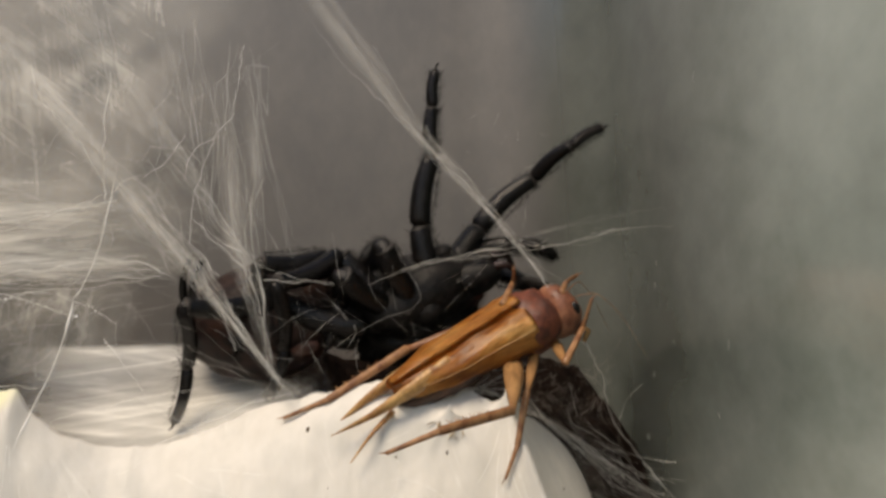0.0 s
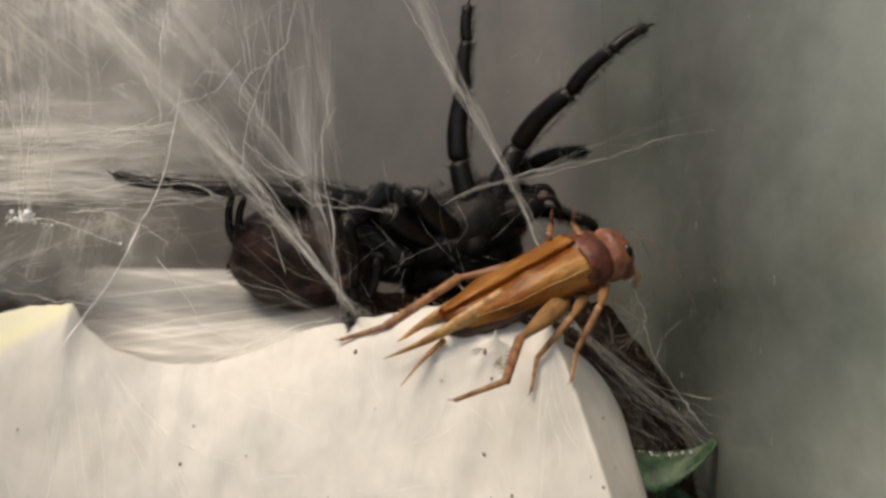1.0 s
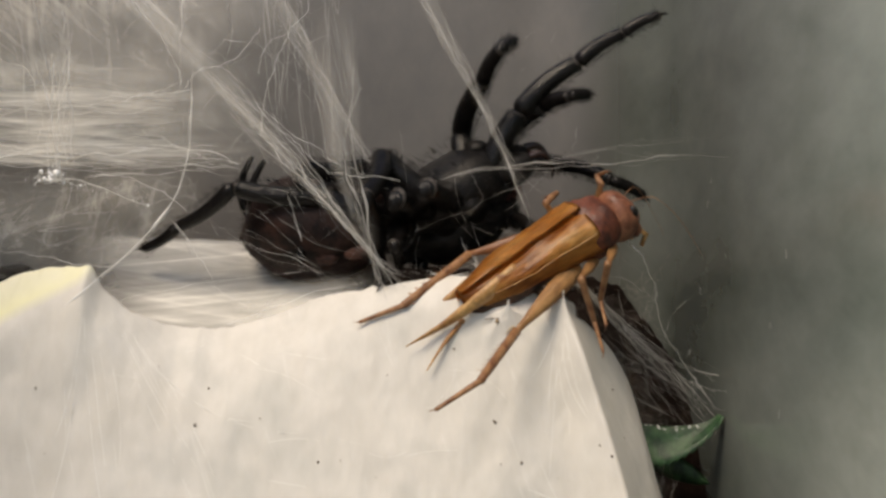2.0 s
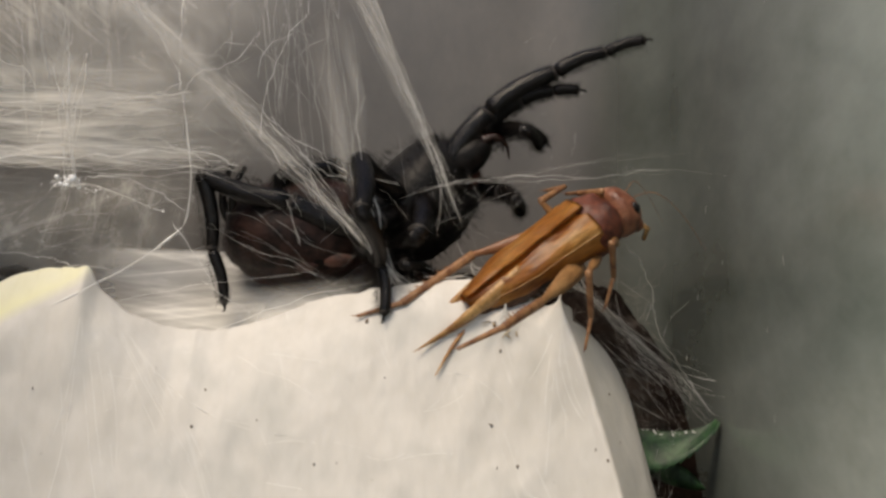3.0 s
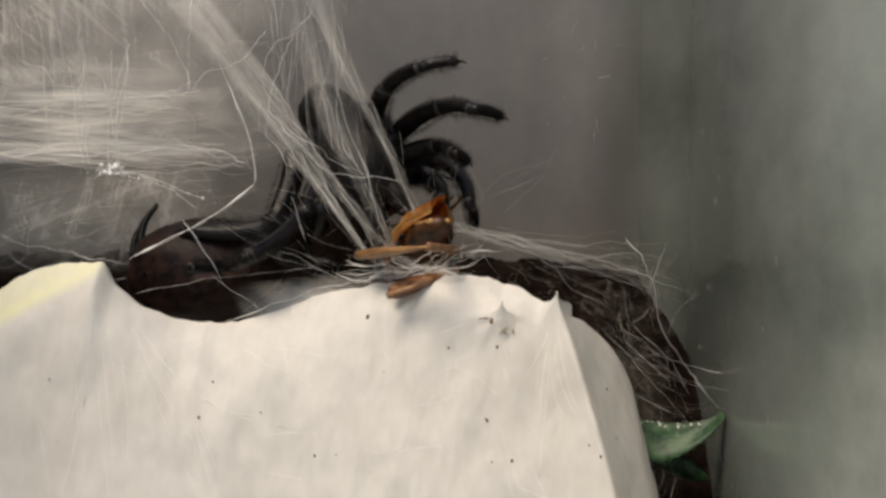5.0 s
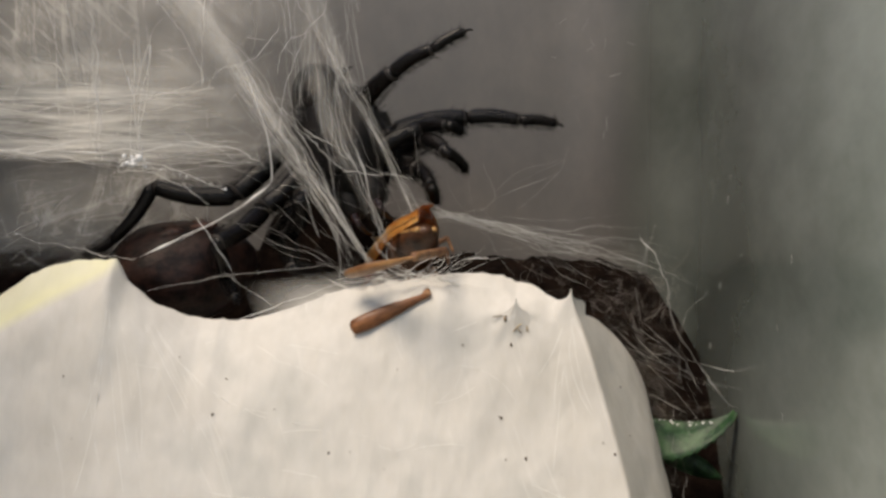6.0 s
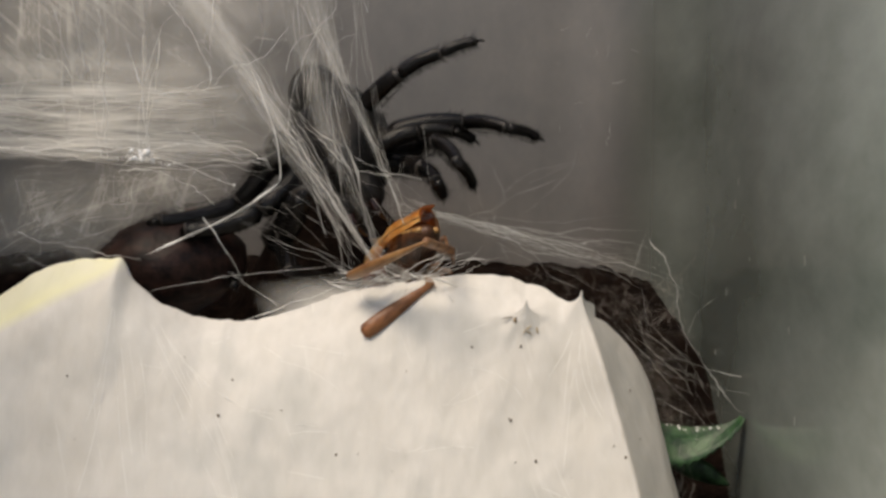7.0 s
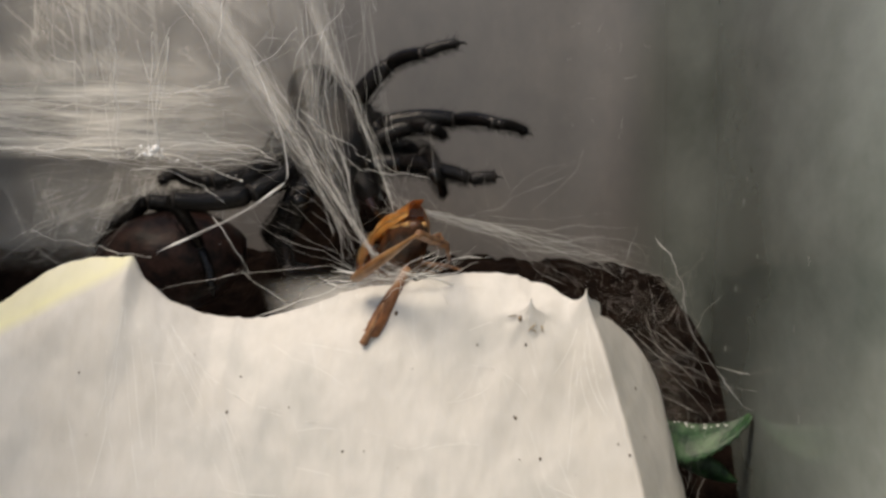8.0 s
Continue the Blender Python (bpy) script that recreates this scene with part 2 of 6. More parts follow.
def tube(bm, pts, radii, sides=8, slot=0, squash=1.0):
    """A closed tube through pts (mm) with a radius at each; squash flattens it sideways."""
    pts = [Vector(p) for p in pts]
    rings, side = [], None
    for i, p in enumerate(pts):
        d = (pts[min(i + 1, len(pts) - 1)] - pts[max(i - 1, 0)]).normalized()
        if side is None:
            side = d.cross(Vector((0, 0, 1)) if abs(d.z) < 0.9 else Vector((0, 1, 0)))
        side = (side - d * side.dot(d)).normalized()
        up = side.cross(d)
        ring = []
        for k in range(sides):
            a = 2 * math.pi * k / sides
            ring.append(bm.verts.new((p + (side * math.cos(a) * squash + up * math.sin(a)) * radii[i]) * MM))
        rings.append(ring)
    for a, b in zip(rings, rings[1:]):
        for k in range(sides):
            bm.faces.new((a[k], a[(k + 1) % sides], b[(k + 1) % sides], b[k])).material_index = slot
    bm.faces.new(rings[0][::-1]).material_index = slot
    bm.faces.new(rings[-1]).material_index = slot


def blob(bm, centre, size, slot=0, rough=0.0, seed=0, shape=None, u=20, v=12):
    """An ellipsoid (half axes in mm), shaped by shape(p) on the unit ball and roughened by noise."""
    made = bmesh.ops.create_uvsphere(bm, u_segments=u, v_segments=v, radius=1.0)
    for w in made["verts"]:
        p = w.co.copy()
        if shape:
            p = Vector(shape(p))
        if rough:
            p *= 1 + rough * noise.noise(p * 2.3 + Vector((seed, seed * 1.7, 0)))
        w.co = (Vector(centre) + Vector((p.x * size[0], p.y * size[1], p.z * size[2]))) * MM
    for face in {f for w in made["verts"] for f in w.link_faces}:
        face.material_index = slot


def bristle(bm, base, way, length, r=0.03, slot=0):
    way = Vector(way).normalized()
    a = way.orthogonal().normalized()
    b = way.cross(a)
    ring = [bm.verts.new((Vector(base) + (a * math.cos(t) + b * math.sin(t)) * r) * MM) for t in (0, 2.1, 4.2)]
    tip = bm.verts.new((Vector(base) + way * length) * MM)
    for k in range(3):
        bm.faces.new((ring[k], ring[(k + 1) % 3], tip)).material_index = slot


def curve_points(pts, steps=8):
    """Points along a smooth line through pts."""
    pts = [Vector(p) for p in pts]
    out = []
    for i in range(len(pts) - 1):
        a, b = pts[i], pts[i + 1]
        ta = (b - pts[i - 1]) * 0.5 if i else (b - a) * 0.5
        tb = (pts[i + 2] - a) * 0.5 if i + 2 < len(pts) else (b - a) * 0.5
        for s in range(steps):
            t = s / steps
            out.append(a * (2 * t ** 3 - 3 * t ** 2 + 1) + ta * (t ** 3 - 2 * t ** 2 + t) + b * (3 * t ** 2 - 2 * t ** 3) + tb * (t ** 3 - t ** 2))
    out.append(pts[-1])
    return out


def strand(bm, pts, r, rng, wiggle=0.15, sides=3, steps=9, fade=0.0):
    line = curve_points(pts, steps)
    ph = rng.uniform(0, 100)
    line = [p + Vector((noise.noise(p * 0.4 + Vector((ph, 0, 0))), noise.noise(p * 0.4 + Vector((0, ph, 0))), noise.noise(p * 0.4 + Vector((0, 0, ph))))) * wiggle
            + Vector((noise.noise(p * 1.7 + Vector((ph, 3, 0))), 0, noise.noise(p * 1.7 + Vector((3, 0, ph))))) * wiggle * 0.45 for p in line]
    radii = [r * (0.55 + 2.2 * max(0.0, noise.noise(p * 0.33 + Vector((ph, ph, 0)))) ** 1.4) for p in line]
    if fade:
        last = len(line) - 1
        radii = [q * max(0.06, min(1.0, i / last / 0.1, (1 - i / last) / fade)) for i, q in enumerate(radii)]
    tube(bm, line, radii, sides)


def net(bm, corners, n, r, rng, depth=0.8, reach=3, spread=0.25):
    """An irregular mesh of threads: loose nodes between four corners, each tied to its nearest ones."""
    a, b, c, d = [Vector(p) for p in corners]
    nodes = []
    for _ in range(n):
        u, v = rng.random(), rng.random()
        p = (a * (1 - u) + b * u) * (1 - v) + (d * (1 - u) + c * u) * v
        nodes.append(p + Vector((0, rng.gauss(0, depth), 0)))
    done = set()
    for i, p in enumerate(nodes):
        order = sorted(range(n), key=lambda k: (nodes[k] - p).length)[1:reach + 3]
        for k in rng.sample(order, min(reach, len(order))):
            if (k, i) in done or (i, k) in done:
                continue
            done.add((i, k))
            q = nodes[k]
            mid = (p + q) / 2 + Vector((rng.gauss(0, spread), 0, rng.gauss(0, spread)))
            strand(bm, (p, mid, q), r * rng.choice((0.4, 0.5, 0.6, 0.8, 1.5)), rng, 0.12, 3, 5)


def fan(bm, a, b, n, spread_a, spread_b, r, rng, wiggle=0.3, sag=0.6):
    """n fine threads from round a to round b."""
    a, b = Vector(a), Vector(b)

    def near(p, s):
        return p + Vector((rng.gauss(0, s), rng.gauss(0, s * 0.5), rng.gauss(0, s)))
    for _ in range(n):
        p, q = near(a, spread_a), near(b, spread_b)
        mid = (p + q) / 2 + Vector((rng.gauss(0, sag), rng.gauss(0, sag * 0.5), rng.gauss(0, sag) - sag * 0.3))
        strand(bm, (p, mid, q), r * rng.uniform(0.5, 1.3), rng, wiggle, fade=0.2)


def scatter(bm, x0, x1, z0, z1, y, n, length, way, r, rng, depth=2.5, turn=0.5):
    """n short loose threads in a box, mostly along way (degrees in the x-z plane)."""
    for _ in range(n):
        c = Vector((rng.uniform(x0, x1), y + rng.gauss(0, depth), rng.uniform(z0, z1)))
        a = radians(way) + rng.gauss(0, turn)
        h = Vector((math.cos(a), rng.gauss(0, 0.25), math.sin(a))) * length * rng.uniform(0.3, 1.0) / 2
        bend = Vector((rng.gauss(0, 0.07), 0, rng.gauss(0, 0.07))) * length
        strand(bm, (c - h, c - h * 0.3 + bend, c + h * 0.4 + bend * 0.6, c + h), r * rng.uniform(0.5, 1.3), rng, 0.18, fade=0.3)


def patch(name, corners, nx, nz, bulge, mat, label, seed=0, hump=0.0, kind="stuff"):
    """A gauze patch between four corners (bottom left, bottom right, top right, top left)."""
    a, b, c, d = [Vector(p) for p in corners]
    bm = bmesh.new()
    uv = bm.loops.layers.uv.new("UVMap")
    grid = []
    for j in range(nz + 1):
        v = j / nz
        row = []
        for i in range(nx + 1):
            u = i / nx
            p = (a * (1 - u) + b * u) * (1 - v) + (d * (1 - u) + c * u) * v
            w = noise.noise(p * 0.13 + Vector((seed * 3.1, seed, 0))) + 0.5 * noise.noise(p * 0.4 + Vector((0, seed * 2.3, seed)))
            p = p + Vector((0, bulge * w - hump * math.sin(math.pi * u) * math.sin(math.pi * v), bulge * 0.3 * w))
            row.append(bm.verts.new(p * MM))
        grid.append(row)
    for j in range(nz):
        for i in range(nx):
            f = bm.faces.new((grid[j][i], grid[j][i + 1], grid[j + 1][i + 1], grid[j + 1][i]))
            for loop, (s, t) in zip(f.loops, ((i, j), (i + 1, j), (i + 1, j + 1), (i, j + 1))):
                loop[uv].uv = (s / nx, t / nz)
    return thing(name, bm, mat, label, "cobweb", kind=kind)


def slab(bm, x0, x1, y0, y1, z0, z1):
    made = bmesh.ops.create_cube(bm, size=1.0)
    for w in made["verts"]:
        w.co = mm(((x0, x1)[w.co.x > 0], (y0, y1)[w.co.y > 0], (z0, z1)[w.co.z > 0]))
    return made


# ---- the tub ----
def tub():
    """Back wall, rounded corner and side walls, drawn as an outline with thickness."""
    def wall(name, line, label):
        bm = bmesh.new()
        inner, outer = [], []
        for i, (x, y) in enumerate(line):
            a, b = line[max(i - 1, 0)], line[min(i + 1, len(line) - 1)]
            d = Vector((b[0] - a[0], b[1] - a[1], 0)).normalized()
            nrm = Vector((-d.y, d.x, 0)) * 1.8
            inner.append([bm.verts.new(mm((x, y, z))) for z in (-2, 125)])
            outer.append([bm.verts.new(mm((x + nrm.x, y + nrm.y, z))) for z in (-2, 125)])
        for i in range(len(line) - 1):
            bm.faces.new((inner[i][0], inner[i + 1][0], inner[i + 1][1], inner[i][1]))
            bm.faces.new((outer[i][0], outer[i][1], outer[i + 1][1], outer[i + 1][0]))
            bm.faces.new((inner[i][1], inner[i + 1][1], outer[i + 1][1], outer[i][1]))
            bm.faces.new((inner[i][0], outer[i][0], outer[i + 1][0], inner[i + 1][0]))
        bmesh.ops.recalc_face_normals(bm, faces=bm.faces)
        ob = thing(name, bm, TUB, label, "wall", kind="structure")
        ob.data.polygons.foreach_set("use_smooth", [False] * len(ob.data.polygons))
        return ob
    arc = [(10.5 + 16 * math.sin(a), 26 + 16 * math.cos(a)) for a in [radians(90 * k / 16) for k in range(17)]]
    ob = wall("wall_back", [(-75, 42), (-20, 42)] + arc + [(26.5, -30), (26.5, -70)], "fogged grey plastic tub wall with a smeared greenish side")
    ob.data.polygons.foreach_set("use_smooth", [True] * len(ob.data.polygons))
    ob.data.set_sharp_from_angle(angle=radians(40))
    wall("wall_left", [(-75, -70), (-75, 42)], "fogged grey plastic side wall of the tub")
    bm = bmesh.new()
    slab(bm, -400, 400, -400, 400, -12, -2)
    thing("table_top", bm, BACK, "plain grey table under the tub", "table", kind="structure")


def soil():
    """Dark ground that rises behind the silk and into a heap against the right wall."""
    bm = bmesh.new()
    nx, ny = 150, 110
    grid = []
    for j in range(ny + 1):
        row = []
        for i in range(nx + 1):
            x, y = -75 + 101.6 * i / nx, -60 + 103 * j / ny
            z = float(np.interp(y, (-60, -5, 6, 10, 14, 18, 25, 35, 42), (5, 6, 18, 27, 34.6, 42, 51, 56.5, 58)))
            z += 1.3 * noise.noise(Vector((x, y, 0)) * 0.25) + 0.7 * noise.noise(Vector((x, y, 3)) * 0.8)
            # Two added rises stand in for the dark behind spider and prey.
            z += 14.0 * math.exp(-((x + 16) / 9) ** 4 - ((y - 26) / 7) ** 2) + 3.0 * math.exp(-((x - 7) / 9) ** 2 - ((y - 29) / 8) ** 2)
            back = max(0.0, min(1.0, (y - 14) / 12))
            z -= back * (1.2 * max(0.0, min(1.0, (x + 6) / 10)) + 4.5 * max(0.0, (x - 19) / 7) ** 1.2)
            row.append(bm.verts.new(mm((x, y, z))))
        grid.append(row)
    for j in range(ny):
        for i in range(nx):
            bm.faces.new((grid[j][i], grid[j][i + 1], grid[j + 1][i + 1], grid[j + 1][i]))
    thing("ground", bm, SOIL, "dark brown crumbly soil heaped in the tub", "soil", kind="structure")


# outline of the sheet's upper edge: x, z
EDGE = ((-54.73, 0, 49.47), (-43.93, 0, 53.69), (-39.1, 0, 57.23), (-35.65, 0, 58.16), (-31.01, 0, 58.36), (-29.87, 0, 56.04), (-27.53, 0, 54.08), (-24.4, 0, 52.85), (-20.23, 0, 52.55), (-15.56, 0, 53.74), (-11.42, 0, 55.44), (-7.31, 0, 56.11), (-0.17, 0, 57.2), (2.0, 0, 57.2), (5.5, 0, 56.5), (7.82, 0, 55.4), (10.0, 0, 54.1), (12.2, 0, 52.95), (14.1, 0, 51.5), (15.7, 0, 49.5), (16.8, 0, 47.9), (17.9, 0, 45.8), (18.5, 0, 43.6), (19.0, 0, 40.5), (19.3, 0, 36.0), (19.5, 0, 30.0))
TIPS = ((-30.85, 0, 58.36), (4.79, -3, 54.04), (9.5, -5, 55.61))


def sheet_top(x):
    """Height of the upper edge, rounded but for the drawn-up tip."""
    xs, zs = [p[0] for p in EDGE], [p[2] for p in EDGE]
    r = min(1.6, 0.35 * abs(x - TIPS[0][0]))
    return float(np.mean(np.interp([x - r, x - r / 2, x, x + r / 2, x + r], xs, zs))) + 0.22 * noise.noise(Vector((x * 0.7, 1, 2))) + 0.10 * noise.noise(Vector((x * 2.3, 5, 2)))


def sheet_depth(x, z):
    """Depth of the sheet's front face at x, z: it leans towards the viewer, is drawn out at three points, and turns back at the side."""
    top = sheet_top(x)
    drop = max(0.0, top - z)
    y = -0.26 * (57.0 - z) - 2.4 * (1 - math.exp(-drop / 2.0))
    below = max(0.0, TIPS[2][2] - z)
    crease = TIPS[2][0] + 0.33 * below - 0.003 * min(below, 40) ** 2
    if x > crease:
        y += 1.9 * (x - crease)
    y -= 1.7 * math.exp(-math.sqrt((x - crease) ** 2 + 0.03) / 1.3) * math.exp(-max(0, TIPS[2][2] - z) / 18)
    for (tx, ty, tz), w, h in zip(TIPS, (9.0, 1.8, 4.5), (2.6, 2.4, 2.6)):
        dx, dz = x - tx, z - tz
        dist = math.sqrt(dx * dx * 1.1 + dz * dz * (0.75 if dz < 0 else 4) + 0.6)
        y -= h * math.exp(-dist / (w * 0.55))
        ang = math.atan2(dx, -dz)
        y += 0.07 * math.sin(ang * 9 + tx) * math.exp(-((dist - w) / w) ** 2)
    y += 2.2 * math.exp(-((x + 18) / 9) ** 2 - (drop / 7) ** 2)
    y += 0.8 * noise.noise(Vector((x * 0.09, z * 0.08, 0))) + 0.3 * noise.noise(Vector((x * 0.4, z * 0.2, 4))) + 0.07 * noise.noise(Vector((x * 1.6, z * 0.9, 7)))
    return y


def silk_sheet():
    """The thick matted silk with its upper edge folded back."""
    bm = bmesh.new()
    nx, nz, nb = 400, 120, 10
    x0, x1 = EDGE[0][0] - 25, EDGE[-1][0]
    cols = []
    for i in range(nx + 1):
        x = x0 + (x1 - x0) * i / nx
        top = sheet_top(x)
        col = []
        for j in range(nz + 1):
            v = j / nz
            z = 2 + (top - 2) * (1 - (1 - v) ** 1.5)
            col.append(bm.verts.new(mm((x, sheet_depth(x, z), z))))
        back = sheet_depth(x, top)
        for j in range(1, nb + 1):
            v = j / nb
            y = back + 7.0 * v + 0.3 * noise.noise(Vector((x * 0.3, v * 3, 9)))
            z = top + 0.15 * math.sin(math.pi * min(1, v * 3)) - 16 * v ** 2.0
            col.append(bm.verts.new(mm((x, y, z))))
        cols.append(col)
    for a, b in zip(cols, cols[1:]):
        for j in range(len(a) - 1):
            bm.faces.new((a[j], b[j], b[j + 1], a[j + 1]))
    sheet = thing("silk_sheet", bm, SILK, "thick off-white matted silk sheet drawn into points", "spider silk")
    spots = ((-21.32, 45.01), (-20.49, 47.86), (-6.88, 53.55), (5.71, 41.82), (3.63, 45.05), (4.01, 53.36), (-34.43, 48.24), (13.05, 42.41), (0.29, 51.07), (-11.02, 42.06), (3.48, 45.19), (4.01, 41.75), (14.13, 47.11), (14.71, 43.27), (12.13, 43.24), (4.46, 51.16), (-5.31, 48.94), (-15.94, 45.47), (-24.71, 49.75), (-9.17, 42.16))
    for k, (x, z) in enumerate(spots):
        bm = bmesh.new()
        big = (1.0, 0.8, 1.5, 1.0, 1.0, 1.8, 0.7, 0.9, 0.7, 0.8)[k % 10] * (1 if k < 10 else 0.6)
        blob(bm, (x, sheet_depth(x, z) - 0.05, z), (0.10 * big, 0.06, 0.13 * big), rough=0.9, seed=k, u=10, v=7)
        thing("crumb", bm, CRUMB, "tiny dark brown crumb stuck on white silk", "debris", "crumbs on the silk")
    return sheet


tub()
soil()
SHEET = silk_sheet()


def sheet_point(x, z, wide, low, out):
    """A peak of silk drawn up and out of the sheet's face, with a skirt that runs into it."""
    base_z = z - 1.3
    tip = Vector((x + 0.1, sheet_depth(x, base_z) - out, z + 0.3))
    bm = bmesh.new()
    rings = []
    for q in range(15):
        u = q / 14
        ring = []
        for k in range(32):
            a = 2 * math.pi * k / 32
            bx = x + wide * math.cos(a)
            bz = base_z + math.sin(a) * (0.7 if math.sin(a) > 0 else low)
            foot = Vector((bx, sheet_depth(bx, bz) + 0.12, bz))
            s = 0.04 + 0.96 * (1 - u) ** 2.3
            s *= 1 + 0.13 * noise.noise(Vector((math.cos(a) * 1.5, math.sin(a) * 1.5, u * 2 + x))) * u
            mid = Vector((x, sheet_depth(x, base_z) + 0.12, base_z)).lerp(tip, u)
            ring.append(bm.verts.new((mid + (foot - Vector((x, sheet_depth(x, base_z) + 0.12, base_z))) * s) * MM))
        rings.append(ring)
    for a, b in zip(rings, rings[1:]):
        for k in range(32):
            bm.faces.new((a[k], a[(k + 1) % 32], b[(k + 1) % 32], b[k]))
    bm.faces.new(rings[-1])
    part("silk_point", bm, SILK, SHEET)


sheet_point(TIPS[1][0], TIPS[1][2] + 0.8, 1.7, 2.3, 0.15)
sheet_point(TIPS[2][0], TIPS[2][2], 1.6, 3.4, 0.4)


def sheet_threads():
    """Low ridges of thread matted into the sheet's face."""
    rng = random.Random(21)
    bm = bmesh.new()
    for k in range(52):
        if k < 20:
            a, far = radians(rng.uniform(-100, -48)), rng.uniform(1, 9)
            x, z = TIPS[0][0] + far * math.cos(a), TIPS[0][2] - 0.8 + far * math.sin(a)
            length, curl = rng.uniform(7, 20), rng.gauss(0.0, 0.05)
        elif k < 30:
            a, far = radians(rng.uniform(-125, -80)), rng.uniform(1, 5)
            x, z = TIPS[2][0] + far * math.cos(a), TIPS[2][2] - 0.8 + far * math.sin(a)
            length, curl = rng.uniform(5, 14), rng.gauss(0.0, 0.05)
        else:
            x, z = rng.uniform(-30, 8), rng.uniform(38, 56)
            a = rng.gauss(0, 0.3)
            length, curl = rng.uniform(2, 7), rng.gauss(0, 0.1)
        line = []
        for q in range(9):
            if z > sheet_top(x) - 0.8 or x > 12:
                break
            line.append(Vector((x, sheet_depth(x, z) + 0.01, z)))
            x, z, a = x + math.cos(a) * length / 8, z + math.sin(a) * length / 8, a + curl
        if len(line) > 4:
            r = rng.uniform(0.012, 0.03)
            tube(bm, line, [0.004] + [r] * (len(line) - 2) + [0.004], 5)
    thing("sheet_threads", bm, SILK_RIDGE, "fine silk threads matted into the white sheet", "cobweb", kind="stuff")


sheet_threads()


def scraps():
    """Dry brown and pale shreds caught on the middle point of the sheet."""
    rng = random.Random(77)
    tx, ty, tz = TIPS[1]
    for k in range(5):
        x, z = tx + rng.gauss(0, 0.7), tz - 0.5 - abs(rng.gauss(0, 1.1))
        y = sheet_depth(x, z) - 0.08
        a = rng.uniform(0, math.pi)
        bm = bmesh.new()
        d = Vector((math.cos(a), 0, math.sin(a))) * rng.uniform(0.2, 0.55)
        c = Vector((x, y, z))
        tube(bm, (c - d, c + Vector((0, -0.08, 0.08)), c + d), (0.03, rng.uniform(0.05, 0.10), 0.03), 6)
        thing("shred", bm, (STRAW, CRUMB)[k % 3 == 2], "dry brown shred stuck on the silk", "debris", "shreds on the silk")


scraps()


def leaf():
    """A small serrated leaf whose tip touches the side wall."""
    bm = bmesh.new()
    tip, root = Vector((26.13, 8, 43.5)), Vector((17.48, 8, 42.74))
    axis = root - tip
    rows = []
    n = 44
    for i in range(n + 1):
        u = i / n
        p = tip + axis * u
        h = 3.9 * math.sin(math.pi * (0.62 * u ** 0.85 + 0.38 * u ** 6)) ** 0.9 + 0.04 if 0 < i < n else 0.04
        tooth = 0.34 * (i % 4) / 3 if 0 < i < n else 0
        rows.append([bm.verts.new((p + Vector((0, 0.2 - 1.5 * v + 0.5 * math.sin(math.pi * v), -0.9 * math.sin(math.pi * u ** 0.7) * (1 - v) - (h + (tooth if v == 1 else 0)) * v))) * MM) for v in (0, 0.3, 0.6, 0.85, 1)])
    for a, b in zip(rows, rows[1:]):
        for j in range(4):
            bm.faces.new((a[j], b[j], b[j + 1], a[j + 1]))
    bmesh.ops.recalc_face_normals(bm, faces=bm.faces)
    bmesh.ops.solidify(bm, geom=bm.faces[:], thickness=0.12 * MM)
    holder = tagged(new("leaf"), "small dark green serrated leaf beside the plastic wall", "leaf")
    part("blade", bm, LEAF, holder)
    bm = bmesh.new()
    tube(bm, curve_points((root, root + Vector((-0.8, 0.5, -5)), root + Vector((0.5, 0, -14)), root + Vector((1, 1, -34)))), [0.2] * 25, 6)
    part("stem", bm, STEM, holder, "thin brown stem")
    rng = random.Random(19)
    bm = bmesh.new()
    for k in range(16):
        u = rng.uniform(0.15, 0.95)
        p = tip + axis * u + Vector((0, -0.15, rng.uniform(-0.3, 0.1) - 0.9 * math.sin(math.pi * u ** 0.7)))
        q = rng.choice((0.06, 0.08, 0.12))
        blob(bm, p, (q, q, q), u=8, v=6)
    part("water_drops", bm, DROP, holder, "tiny water drops on the leaf's edge, coloured white for their glints")
    bm = bmesh.new()
    low, far = Vector((19.6, 9.5, 38.2)), Vector((25.4, 8.5, 36.6))
    rows = []
    for i in range(17):
        u = i / 16
        p = low.lerp(far, u) + Vector((0, 0, 0.5 * math.sin(math.pi * u)))
        h = 1.1 * math.sin(math.pi * u) ** 0.8 + 0.03
        rows.append([bm.verts.new((p + Vector((0, 0.3 * v * v, h * v))) * MM) for v in (-1, -0.5, 0, 0.5, 1)])
    for a, b in zip(rows, rows[1:]):
        for j in range(4):
            bm.faces.new((a[j], b[j], b[j + 1], a[j + 1]))
    bmesh.ops.solidify(bm, geom=bm.faces[:], thickness=0.12 * MM)
    thing("leaf", bm, LEAF, "small dark green leaf low in the shade of the silk", "leaf")


leaf()


